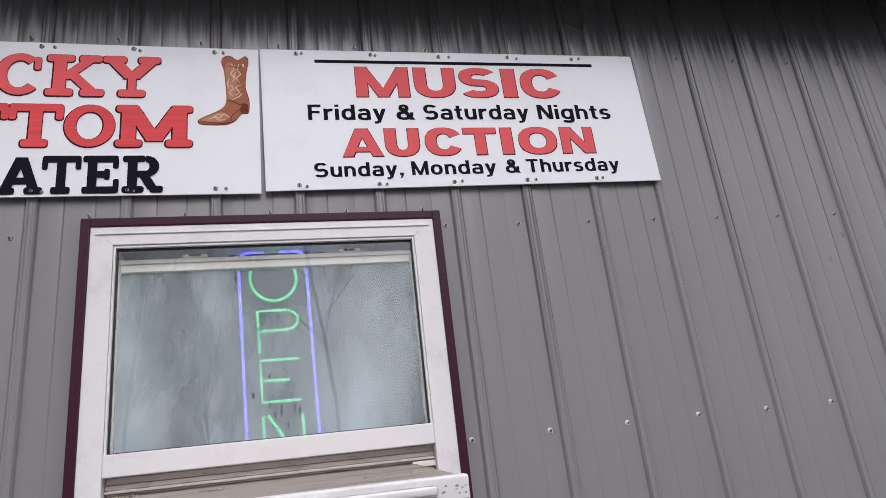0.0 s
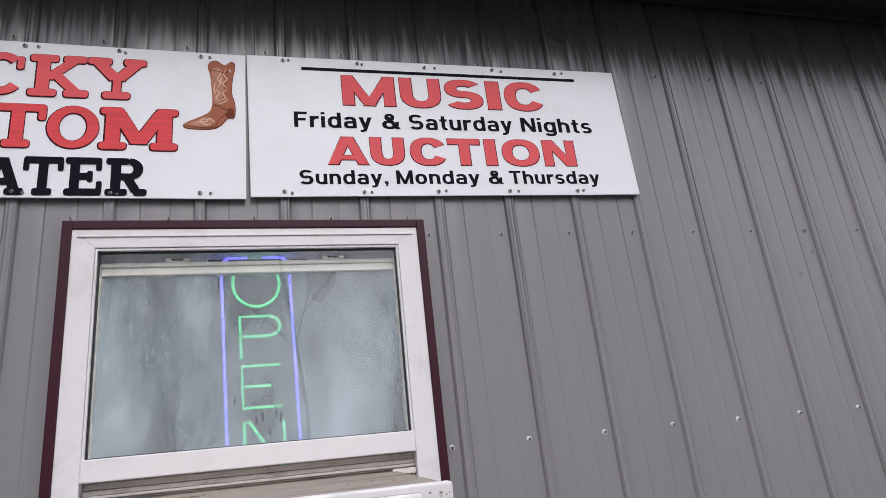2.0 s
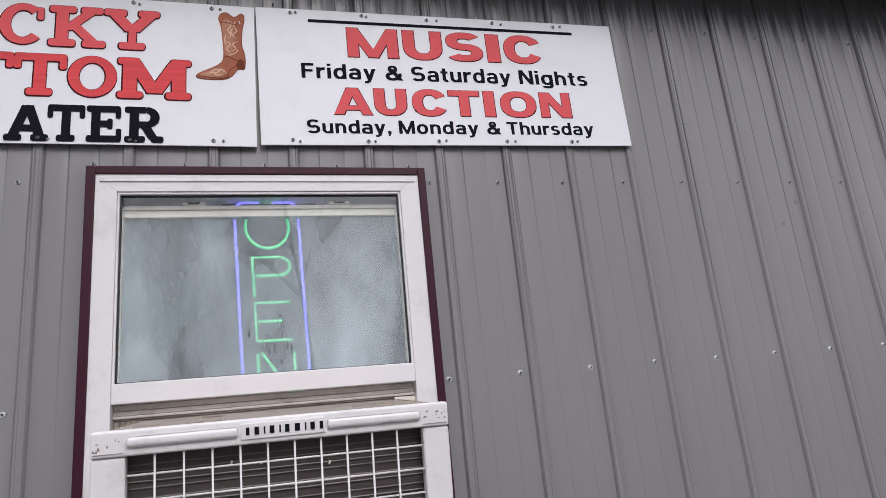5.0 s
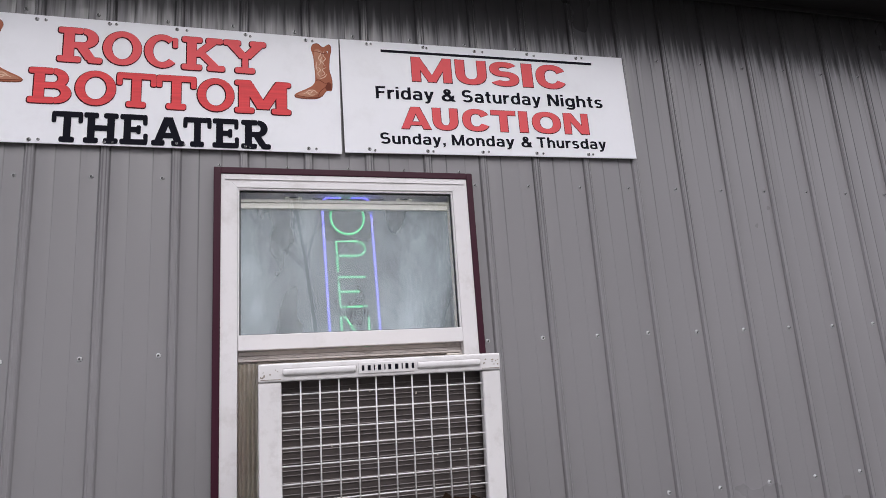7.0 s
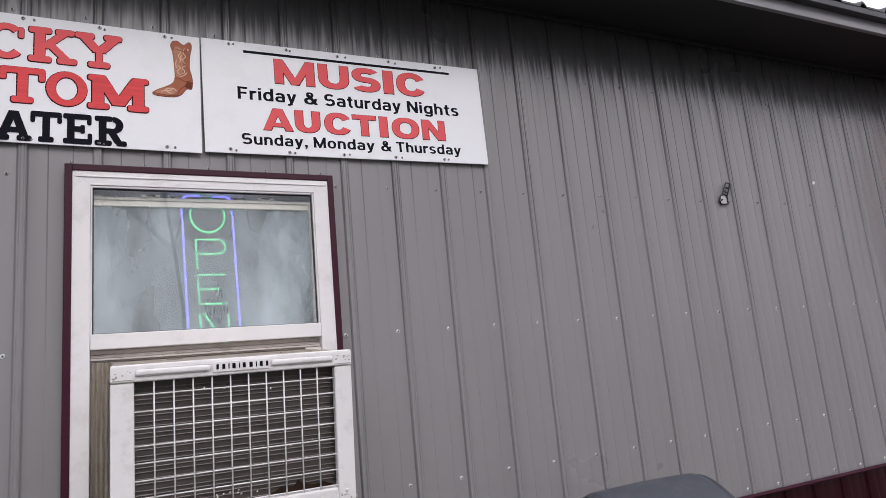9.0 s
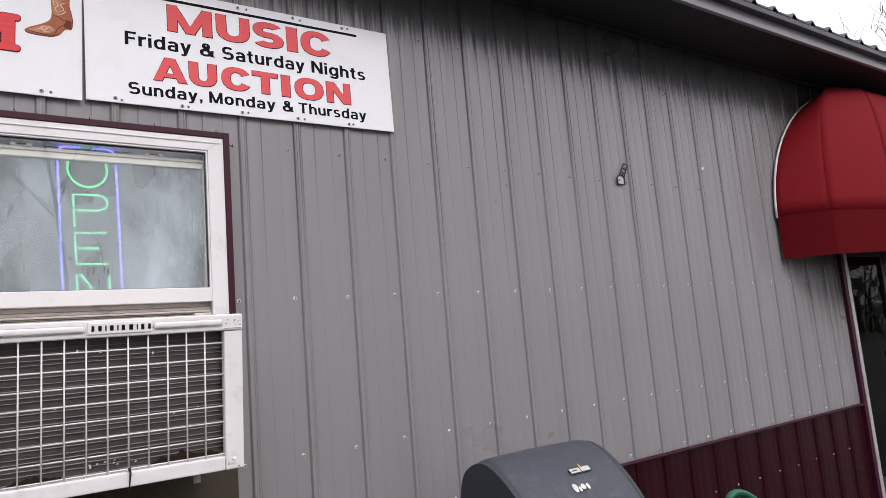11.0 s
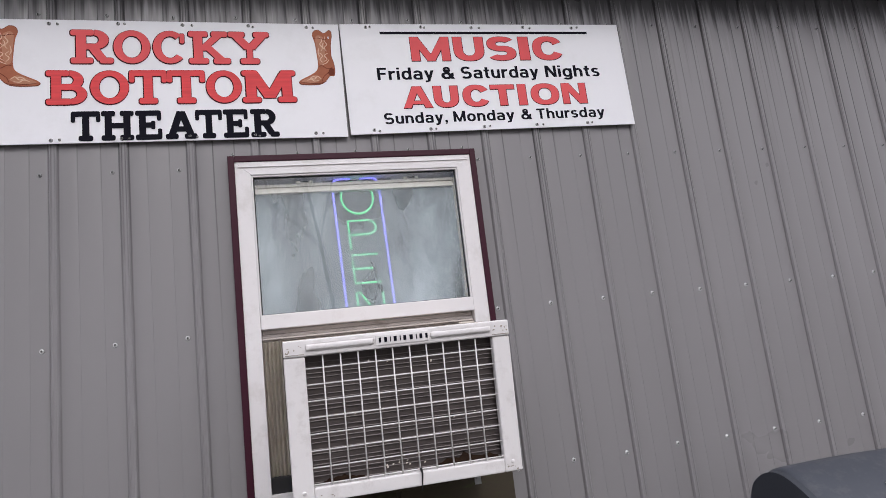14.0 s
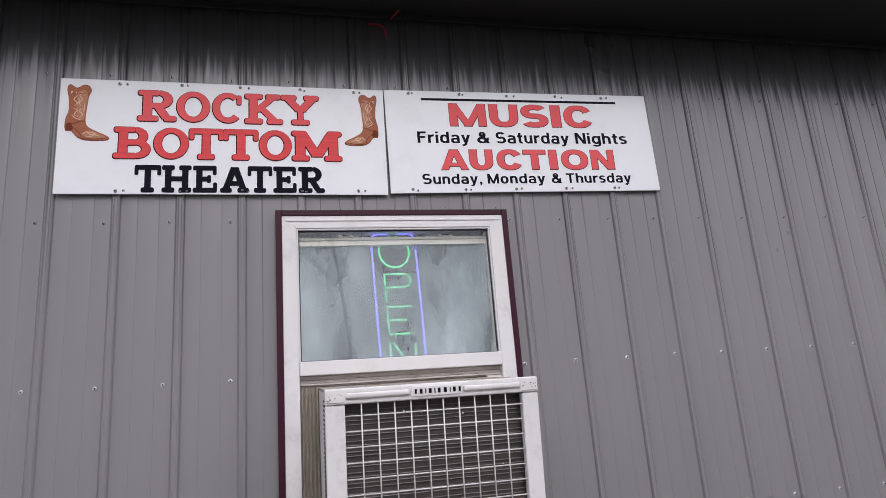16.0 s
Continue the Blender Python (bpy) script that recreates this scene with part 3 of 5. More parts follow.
for x, z, hgt in ((-0.502, 1.905, 0.022), (-0.487, 1.912, 0.026), (-0.470, 1.880, 0.014), (-0.452, 1.918, 0.024), (-0.441, 1.906, 0.030), (-0.556, 1.960, 0.016), (-0.515, 2.010, 0.008)):
    part("dried_mark", plate([(x - 0.0025, z), (x + 0.002, z - 0.003), (x + 0.004, z + hgt * 0.6), (x + 0.001, z + hgt), (x - 0.003, z + hgt * 0.5)], 0.0295, 0.0005), LID_DARK, lower)
for a in (-0.955, -0.72, -0.50, -0.29, -0.07):
    share("screw", SCREW_SMALL, window, (a, -0.030, tz1 + 0.006))


# pale sheet added behind the sign to brighten the glass
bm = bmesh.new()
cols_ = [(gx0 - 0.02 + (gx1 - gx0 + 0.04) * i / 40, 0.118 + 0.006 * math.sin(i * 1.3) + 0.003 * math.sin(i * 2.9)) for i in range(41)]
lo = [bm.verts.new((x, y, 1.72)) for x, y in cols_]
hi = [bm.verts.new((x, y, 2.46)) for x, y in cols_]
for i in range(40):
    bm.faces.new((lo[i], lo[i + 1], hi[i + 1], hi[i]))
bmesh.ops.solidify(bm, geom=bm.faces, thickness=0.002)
part("haze_sheet", bm, HAZE, window, "added pale sheet inside the glass, bright haze in its colour", smooth=True)

# ---- neon sign behind the glass ----
neon = thing("neon_sign", "lit green and blue neon open sign hanging inside the glass", "sign", (-0.49, 0.075, 1.75))
part("backing_board", box(-0.628, -0.352, 0.080, 0.086, 1.75, 2.40, 0.002), BOARD, neon, "smoked backing board")


def glow(name, pts, material):
    return part(name, tube([(x, 0.066, z) for x, z in pts], 0.0042, n=8), material, neon, smooth=True)


def arc(cx, cz, rx, rz, a0, a1, n=14):
    return [(cx + rx * math.cos(radians(a0 + (a1 - a0) * i / n)), cz + rz * math.sin(radians(a0 + (a1 - a0) * i / n))) for i in range(n + 1)]


lean = 0.033                          # the sign hangs a little askew


def sl(pts):
    return [(x - lean * (z - 2.35), z) for x, z in pts]


glow("border_tube", sl([(-0.592, 1.765), (-0.592, 2.33)] + arc(-0.562, 2.341, 0.030, 0.030, 180, 90, 6) + [(-0.52, 2.371)]), NEON_BLUE)
glow("border_tube", sl([(-0.407, 1.765), (-0.407, 2.33)] + arc(-0.437, 2.341, 0.030, 0.030, 0, 90, 6) + [(-0.48, 2.371)]), NEON_BLUE)
glow("letter_tube", sl(arc(-0.500, 2.293, 0.063, 0.066, -260, 80, 26)), NEON_GREEN)
glow("letter_tube", sl([(-0.548, 2.082), (-0.548, 2.199), (-0.475, 2.199)] + arc(-0.475, 2.171, 0.034, 0.028, 90, -90, 10) + [(-0.540, 2.143)]), NEON_GREEN)
glow("letter_tube", sl([(-0.447, 2.062), (-0.548, 2.062), (-0.548, 2.007), (-0.548, 1.951), (-0.447, 1.951)]), NEON_GREEN)
glow("letter_tube", sl([(-0.541, 2.007), (-0.474, 2.007)]), NEON_GREEN)
glow("letter_tube", sl([(-0.548, 1.80), (-0.548, 1.915), (-0.535, 1.915), (-0.462, 1.80), (-0.447, 1.80), (-0.447, 1.915)]), NEON_GREEN)
part("hanging_wire", tube([(-0.55, 0.083, 2.40), (-0.52, 0.083, 2.62)], 0.0012, n=5), BLACK, neon)
part("hanging_wire", tube([(-0.43, 0.083, 2.40), (-0.46, 0.083, 2.62)], 0.0012, n=5), BLACK, neon)

# ---- air conditioner ----
ax0, ax1, az0, az1, ay = -0.828, -0.148, 1.262, 1.717, -0.520
ac = thing("air_conditioner", "white window air conditioner with wire grille, weather-stained, in the window", "air conditioner", (-0.49, -0.25, az0))
ox0, ox1, oz0, oz1 = -0.768, -0.203, 1.303, 1.672
case = part("case", box(ax0 + 0.004, ax0 + 0.010, ay + 0.02, 0.14, az0 + 0.004, az1 - 0.006), AC_WHITE, ac)
part("case_side", box(ax1 - 0.010, ax1 - 0.004, ay + 0.02, 0.14, az0 + 0.004, az1 - 0.006), AC_WHITE, ac)
part("case_top", box(ax0 + 0.004, ax1 - 0.004, ay + 0.016, 0.14, az1 - 0.014, az1 - 0.004, 0.003), AC_TOP, ac, "rust-brown stained top")
part("case_base", box(ax0 + 0.004, ax1 - 0.004, ay + 0.02, 0.14, az0 + 0.002, az0 + 0.012), AC_WHITE, ac)
part("front_stile", box(ax0, ox0, ay, ay + 0.03, az0, oz1 - 0.004, 0.006, seg=3), AC_WHITE, ac)
part("front_stile", box(ox1, ax1, ay, ay + 0.03, az0, oz1 - 0.004, 0.006, seg=3), AC_WHITE, ac)
part("front_rail", box(ax0, ax1, ay - 0.004, ay + 0.028, oz1 - 0.003, az1, 0.006, seg=3), AC_WHITE, ac)
part("front_rail", box(ox0, ox1, ay + 0.001, ay + 0.03, az0, oz0, 0.005), AC_WHITE, ac)
for a, b in ((ax0 + 0.062, -0.568), (-0.398, ax1 - 0.060)):
    part("embossed_bar", box(a, b, ay - 0.0115, ay - 0.001, 1.685, 1.704, 0.008, seg=4), AC_WHITE, ac, smooth=True)
for x in (ax0 + 0.032, ax1 - 0.030):
    bmk = bmesh.new()
    bmesh.ops.create_uvsphere(bmk, u_segments=12, v_segments=8, radius=0.006, matrix=Matrix.Translation((x, ay - 0.001, 1.292)) @ Matrix.Diagonal((1, 0.5, 1, 1)))
    part("rivet", bmk, AC_WHITE, ac, smooth=True)
nameplate = part("nameplate", box(-0.563, -0.403, ay - 0.0075, ay - 0.003, 1.679, 1.709, 0.0015), AC_WHITE, ac, "white nameplate with a dark wordmark")
x = -0.555
for w_ in (0.011, 0.014, 0.005, 0.015, 0.005, 0.014, 0.016, 0.005, 0.014, 0.011):
    part("mark_bar", box(x + w_ * 0.15, x + w_ * 0.75, ay - 0.0088, ay - 0.0074, 1.687, 1.7015), INK, nameplate)
    x += w_ + 0.0046
random.seed(31)
for cx_, cz_, n_ in ((ax0 + 0.030, 1.690, 9), (ax1 - 0.030, 1.692, 9), (ax1 - 0.028, 1.274, 7), (ax0 + 0.10, 1.278, 5)):
    for i in range(n_):
        x, z = cx_ + random.uniform(-0.024, 0.022), cz_ + random.uniform(-0.010, 0.010)
        w_, h_ = random.uniform(0.001, 0.004), random.uniform(0.0008, 0.0028)
        part("rust_chip", plate([(x - w_, z), (x - w_ * 0.3, z - h_), (x + w_, z - h_ * 0.4), (x + w_ * 0.6, z + h_), (x - w_ * 0.5, z + h_ * 0.8)], ay - (0.0043 if cz_ > 1.6 else 0.0003), 0.0004), AC_TOP, ac)
for x in (ax0 + 0.058, ax1 - 0.056):
    part("panel_joint", box(x - 0.052 if x < -0.5 else x, x if x < -0.5 else x + 0.052, ay - 0.0046, ay - 0.0035, 1.6745, 1.6765), AC_TOP, ac)
# wire guard
nv, nh = 11, 8
for i in range(nv):
    x = ox0 + 0.050 + i * 0.0512
    if x < ox1 - 0.005:
        part("grille_wire", tube([(x, ay + 0.006, oz0 - 0.004), (x, ay + 0.006, oz1)], 0.0022, n=6), AC_WHITE, ac, smooth=True)
for i in range(nh):
    z = oz1 - 0.039 - i * 0.0463
    if z > oz0 + 0.004:
        part("grille_wire", tube([(ox0 - 0.004, ay + 0.0105, z), (ox1 + 0.004, ay + 0.0105, z)], 0.0022, n=6), AC_WHITE, ac, smooth=True)
part("coil", box(ox0 - 0.02, ox1 + 0.02, ay + 0.046, ay + 0.09, oz0 - 0.02, oz1 + 0.02), COIL, ac, "dark finned condenser coil")
random.seed(4)
z = oz0 + 0.004
i = 0
while z < oz1:
    part("coil_fin", tube([(ox0 - 0.012, ay + 0.043, z), (-0.55, ay + 0.042 + random.uniform(-0.002, 0.002), z + random.uniform(-0.001, 0.001)), (ox1 + 0.012, ay + 0.043, z)], 0.0019, n=5), COIL_TUBE, ac)
    z += 0.0125 if i % 2 else 0.0185
    i += 1
for i in range(16):
    x, z = (random.uniform(-0.56, -0.44), oz0 + random.uniform(0.012, 0.03)) if i < 8 else (random.uniform(ox0 + 0.05, ox1 - 0.05), random.uniform(oz0 + 0.05, oz1 - 0.03))
    h_ = random.uniform(0.003, 0.009)
    part("lint_fleck", plate([(x - 0.002, z), (x + 0.003, z + 0.001), (x + 0.004, z + h_ * 0.7), (x, z + h_)], ay + 0.039, 0.0006), PLEAT, ac)
for x0, x1, h_ in ((-0.40, -0.21, 0.030), (-0.74, -0.62, 0.016)):
    n_ = 14
    ridge = [(x0 + (x1 - x0) * i / n_, oz0 + 0.004 + h_ * random.uniform(0.35, 1.0) * math.sin(math.pi * (0.08 + 0.84 * i / n_))) for i in range(n_ + 1)]
    part("rust_patch", plate([(x0, oz0 - 0.002)] + ridge + [(x1, oz0 - 0.002)], ay + 0.0375, 0.0006), RUST, ac, "dark rusted patch at the foot of the coil")
part("drip_tag", tube([(-0.462, ay - 0.002, oz0 + 0.012), (-0.459, ay - 0.006, oz0 - 0.004), (-0.463, ay - 0.004, az0 - 0.012)], 0.004, n=6, r1=0.0015), BLACK, ac)
for i in range(26):
    z = az0 + 0.05 + i * 0.0145
    for j in range(3):
        part("side_louver", box(ax0 + 0.001, ax0 + 0.0045, ay + 0.045 + j * 0.04, ay + 0.072 + j * 0.04, z, z + 0.006, 0.0), BLACK, case)
# dried leaves and flakes on the lid
for i in range(7):
    x, y = random.uniform(ax0 + 0.05, ax1 - 0.05), random.uniform(ay + 0.05, -0.1)
    part("grime_flake", box(x - 0.02, x + 0.03, y - 0.012, y + 0.012, az1 - 0.004, az1 - 0.001), AC_TOP, ac)


def pleats(x0, x1):
    """A folded vinyl side curtain between case and frame."""
    bm = bmesh.new()
    n = max(3, round((x1 - x0) / 0.0068))
    pts = [(x0 + (x1 - x0) * i / n, -0.012 if i % 2 else 0.006) for i in range(n + 1)]
    lo = [bm.verts.new((x, y, az0 + 0.03)) for x, y in pts]
    hi = [bm.verts.new((x, y, az1 + 0.038)) for x, y in pts]
    for i in range(n):
        bm.faces.new((lo[i], lo[i + 1], hi[i + 1], hi[i]))
    bmesh.ops.solidify(bm, geom=bm.faces, thickness=0.0015)
    return bm


part("side_curtain", pleats(gx0 - 0.005, ax0 + 0.012), PLEAT, window, "aged beige pleated side curtain")
part("side_curtain", pleats(ax1 - 0.012, gx1 + 0.005), PLEAT, window, "aged beige pleated side curtain")
part("curtain_frame", box(gx0 - 0.005, ax0 + 0.003, -0.02, 0.03, az0 - 0.03, az0 + 0.029, 0.002), BLACK, window)
part("curtain_frame", box(ax1 - 0.003, gx1 + 0.005, -0.02, 0.03, az0 - 0.03, az0 + 0.029, 0.002), BLACK, window)
# the unit slopes down towards the outside to drain
pivot = Matrix.Translation((0, ay, az1))
ac.matrix_basis = pivot @ Matrix.Rotation(radians(4.5), 4, "X") @ pivot.inverted() @ Matrix.Translation(ac.location)

# mossy timber ledger and brace under it
ledger = thing("timber_support", "mossy weathered lumber support under the air conditioner", "wood support", (-0.5, -0.1, 1.0))
part("ledger_board", box(-0.945, -0.042, -0.060, -0.0205, 0.96, 1.197, 0.004), WOOD, ledger)
bm = prism([(-0.061, 0.74), (-0.061, 0.83), (-0.262, 1.275), (-0.352, 1.268)], -0.502, -0.417, 0.003)
part("brace", bm, WOOD, ledger)
part("cleat", box(-0.53, -0.39, -0.36, -0.10, 1.236, 1.262, 0.003), WOOD, ledger)
part("angle_bracket", box(-0.243, -0.221, -0.262, -0.258, 1.205, 1.272, 0.001), SCREW, ledger, "dull steel angle bracket")
part("bolt", tube([(-0.232, -0.262, 1.225), (-0.232, -0.270, 1.225)], 0.006, n=6), SCREW, ledger)


# ---- signs ----
def ink_mesh(name, bm, material, parent, m):
    bmesh.ops.transform(bm, matrix=m, verts=bm.verts)
    return part(name, bm, material, parent)


# grotesque letters in units of their height: rectangles, slanted stems, rings between two ovals
def rect(x0, x1, z0, z1):
    return ("poly", [(x0, z0), (x1, z0), (x1, z1), (x0, z1)])


def slant(xb, zb, xt, zt, w):
    return ("poly", [(xb, zb), (xb + w, zb), (xt + w, zt), (xt, zt)])


def ring(cx, cz, rx, rz, a0, a1, v, h):
    return ("ring", (cx, cz, rx, rz, a0, a1, v, h))


def capital(ch, w, v, h):
    """A capital of height 1 and width w, its stems v and its level strokes h thick."""
    if ch == "M":
        return [rect(0, v, 0, 1), rect(w - v, w, 0, 1), slant(w / 2 - 0.42 * v, 0, 0.0, 1, 0.95 * v), slant(w / 2 - 0.53 * v, 0, w - 0.95 * v, 1, 0.95 * v)]
    if ch == "U":
        return [rect(0, v, 0.44, 1), rect(w - v, w, 0.44, 1), ring(w / 2, 0.445, w / 2, 0.46, 180, 360, v, h)]
    if ch == "S":
        return [ring(w / 2, 1.012 - 0.31, w / 2 - 0.02, 0.31, 30, 276, v, h), ring(w / 2, 0.298, w / 2, 0.31, 96, -150, v * 1.02, h)]
    if ch == "C":
        return [ring(w / 2, 0.5, w / 2, 0.515, 27, 333, v, h)]
    if ch == "O":
        return [ring(w / 2, 0.5, w / 2, 0.515, 0, 360, v, h)]
    if ch == "I":
        return [rect(0, w, 0, 1)]
    if ch == "T":
        return [rect(0, w, 1 - h, 1), rect(w / 2 - v / 2, w / 2 + v / 2, 0, 1)]
    if ch == "N":
        return [rect(0, v, 0, 1), rect(w - v, w, 0, 1), slant(w - 1.15 * v, 0, 0, 1, 1.15 * v)]
    if ch == "A":
        return [slant(0, 0, w / 2 - 0.56 * v, 1, v), slant(w - v, 0, w / 2 - 0.44 * v, 1, v), rect(0.25 * w, 0.75 * w, 0.17, 0.17 + 0.75 * h)]
    return [rect(0, v, 0, 1), rect(0, w, 1 - h, 1), rect(0, 0.9 * w, 0.43, 0.43 + h)]      # F


def small_letter(ch):
    """Width and shapes of a letter in the bold small lines; its capital height is 1."""
    v, h, X = 0.205, 0.165, 0.735
    if ch in "SNMTF":
        w = {"S": 0.80, "N": 0.82, "M": 0.98, "T": 0.76, "F": 0.66}[ch]
        return w, capital(ch, w, v, h)
    if ch in "nhu":
        w, r = 0.66, 0.33
        if ch == "u":
            return w, [rect(w - v, w, 0, X), rect(0, v, r, X), ring(w / 2, r, w / 2, r + 0.01, 180, 360, v, h)]
        return w, [rect(0, v, 0, X if ch == "n" else 1.0), rect(w - v, w, 0, X - r), ring(w / 2, X - r, w / 2, r + 0.01, 0, 180, v, h)]
    if ch == "r":
        return 0.45, [rect(0, v, 0, X), ring(0.45, X - 0.33, 0.45, 0.34, 88, 180, v, h * 1.1)]
    if ch == "i":
        return v, [rect(0, v, 0, X), rect(0, v, 0.85, 1.0)]
    if ch in "odg":
        w = 0.70
        made = [ring(w / 2, X / 2, w / 2, X / 2 + 0.012, 0, 360, v, h)]
        if ch == "d":
            made.append(rect(w - v, w, 0, 1.0))
        if ch == "g":
            made += [rect(w - v, w, -0.03, X), ring(w / 2, -0.03, w / 2, 0.225, 200, 360, v, h)]
        return w, made
    if ch == "a":
        w = 0.67
        return w, [rect(w - v, w, 0, X - 0.25), ring(w / 2, X - 0.25, w / 2 - 0.01, 0.262, 0, 162, v, h), ring(0.27, 0.222, 0.27, 0.235, 90, 270, v, h * 0.95), rect(0.26, w - v * 0.5, 0.300, 0.457), rect(0.26, w - v * 0.7, -0.013, 0.14)]
    if ch == "s":
        w = 0.60
        return w, [ring(w / 2, X - 0.212, w / 2 - 0.01, 0.225, 26, 276, v, h * 0.92), ring(w / 2, 0.212, w / 2, 0.225, 96, -154, v, h * 0.92)]
    if ch == "t":
        return 0.43, [rect(0.1, 0.1 + v, 0.22, 0.94), rect(0, 0.42, X - h * 0.9, X), ring(0.36, 0.22, 0.26, 0.23, 180, 285, v, h)]
    if ch == "y":
        w = 0.70
        return w, [slant(w / 2 - 0.13, 0.02, 0, X, v * 1.06), slant(0.16, -0.19, w - v * 1.06, X, v * 1.06), rect(0.05, 0.28, -0.25, -0.10)]
    if ch == ",":
        return 0.22, [rect(0.0, 0.21, 0, 0.2), slant(0.0, -0.17, 0.09, 0.02, 0.12)]
    return 0.90, [ring(0.37, 0.765, 0.235, 0.248, 0, 360, v * 0.85, h * 0.9), ring(0.345, 0.272, 0.345, 0.285, 75, 352, v, h), slant(0.63, 0, 0.15, 0.80, 0.24), ring(0.36, 0.40, 0.44, 0.40, 270, 372, v * 0.8, h * 0.7)]


def glyph_mesh(shapes, x0, z0, sx, sz, y, grow=0.0):
    """A letter laid from x0, z0 at the given scale; grow widens it all round for the outline behind."""
    bm = bmesh.new()
    lay = 0

    def face(pts):
        f = bm.faces.new([bm.verts.new((px, y - 0.00003 * lay, pz)) for px, pz in pts])
        f.normal_update()
        if f.normal.y > 0:
            f.normal_flip()

    def oval(cx, cz, rx, rz, a):
        c, s_ = math.cos(radians(a)), math.sin(radians(a))
        p_ = 2 / 2.3
        return (x0 + sx * (cx + rx * math.copysign(abs(c) ** p_, c)), z0 + sz * (cz + rz * math.copysign(abs(s_) ** p_, s_)))

    for kind, data in shapes:
        lay += 1
        if kind == "poly":
            pts = [(x0 + sx * px, z0 + sz * pz) for px, pz in data]
            face([(px + (grow if i in (1, 2) else -grow), pz + (grow if i > 1 else -grow)) for i, (px, pz) in enumerate(pts)])
        else:
            cx, cz, rx, rz, a0, a1, v, h = data
            gx, gz = grow / sx, grow / sz
            n = max(8, int(abs(a1 - a0) / 10))
            for i in range(n):
                a, b = a0 + (a1 - a0) * i / n, a0 + (a1 - a0) * (i + 1) / n
                face([oval(cx, cz, rx + gx, rz + gz, a), oval(cx, cz, rx + gx, rz + gz, b), oval(cx, cz, rx - v - gx, rz - h - gz, b), oval(cx, cz, rx - v - gx, rz - h - gz, a)])
    return bm


# slab-serif capitals as pen strokes on a 1 x 1 cell: lines, with w the stem's width; arcs as (cx, cz, rx, rz, a0, a1)
S = 0.225
SLAB = {
    "R": (1.0, [((0.0, 0.08), (0.52, 0.08)), ((0.0, 0.92), (0.55, 0.92)), ((0.24, 0.08), (0.24, 0.92)), ((0.3, 0.5), (0.6, 0.5)), (0.56, 0.71, 0.22, 0.21, -90, 90), ((0.52, 0.47), (0.76, 0.08)), ((0.68, 0.08), (1.0, 0.08))]),
    "O": (1.0, [(0.5, 0.5, 0.40, 0.42, 0, 360)]),
    "C": (0.95, [(0.48, 0.5, 0.38, 0.42, 48, 318), ((0.84, 0.62), (0.84, 0.92))]),
    "K": (1.08, [((0.0, 0.08), (0.5, 0.08)), ((0.0, 0.92), (0.5, 0.92)), ((0.24, 0.08), (0.24, 0.92)), ((0.3, 0.4), (0.8, 0.9)), ((0.45, 0.55), (0.86, 0.1)), ((0.6, 0.92), (1.02, 0.92)), ((0.64, 0.08), (1.08, 0.08))]),
    "Y": (1.0, [((0.28, 0.08), (0.74, 0.08)), ((0.51, 0.08), (0.51, 0.48)), ((0.16, 0.92), (0.51, 0.45)), ((0.86, 0.92), (0.51, 0.45)), ((0.0, 0.92), (0.4, 0.92)), ((0.62, 0.92), (1.0, 0.92))]),
    "B": (0.98, [((0.0, 0.08), (0.6, 0.08)), ((0.0, 0.92), (0.55, 0.92)), ((0.24, 0.08), (0.24, 0.92)), ((0.3, 0.51), (0.6, 0.51)), (0.56, 0.715, 0.22, 0.205, -90, 90), (0.60, 0.295, 0.26, 0.215, -90, 90)]),
    "T": (0.98, [((0.0, 0.92), (0.98, 0.92)), ((0.49, 0.08), (0.49, 0.92)), ((0.25, 0.08), (0.73, 0.08)), ((0.06, 0.64), (0.06, 0.95)), ((0.92, 0.64), (0.92, 0.95))]),
    "M": (1.25, [((0.0, 0.08), (0.42, 0.08)), ((0.82, 0.08), (1.25, 0.08)), ((0.0, 0.92), (0.36, 0.92)), ((0.9, 0.92), (1.25, 0.92)), ((0.2, 0.08), (0.2, 0.92)), ((1.04, 0.08), (1.04, 0.92)), ((0.26, 0.92), (0.625, 0.14)), ((1.0, 0.92), (0.625, 0.14))]),
    "H": (1.1, [((0.0, 0.08), (0.46, 0.08)), ((0.64, 0.08), (1.1, 0.08)), ((0.0, 0.92), (0.46, 0.92)), ((0.64, 0.92), (1.1, 0.92)), ((0.23, 0.08), (0.23, 0.92)), ((0.87, 0.08), (0.87, 0.92)), ((0.3, 0.5), (0.8, 0.5))]),
    "E": (0.95, [((0.0, 0.08), (0.92, 0.08)), ((0.0, 0.92), (0.9, 0.92)), ((0.24, 0.08), (0.24, 0.92)), ((0.3, 0.5), (0.62, 0.5)), ((0.62, 0.36), (0.62, 0.64)), ((0.86, 0.05), (0.86, 0.36)), ((0.84, 0.66), (0.84, 0.95))]),
    "A": (1.12, [((0.0, 0.08), (0.44, 0.08)), ((0.68, 0.08), (1.12, 0.08)), ((0.2, 0.08), (0.54, 0.96)), ((0.92, 0.08), (0.58, 0.96)), ((0.32, 0.34), (0.8, 0.34))]),
}


EXTENTS = {
    "ROCKY": ((-1.491, -1.350), (-1.347, -1.225), (-1.212, -1.098), (-1.088, -0.940), (-0.945, -0.794)),
    "BOTTOM": ((-1.572, -1.440), (-1.427, -1.303), (-1.298, -1.172), (-1.169, -1.038), (-1.031, -0.908), (-0.903, -0.705)),
    "THEATER": ((-1.493, -1.400), (-1.395, -1.289), (-1.282, -1.192), (-1.181, -1.074), (-1.077, -0.985), (-0.979, -0.888), (-0.881, -0.779)),
}


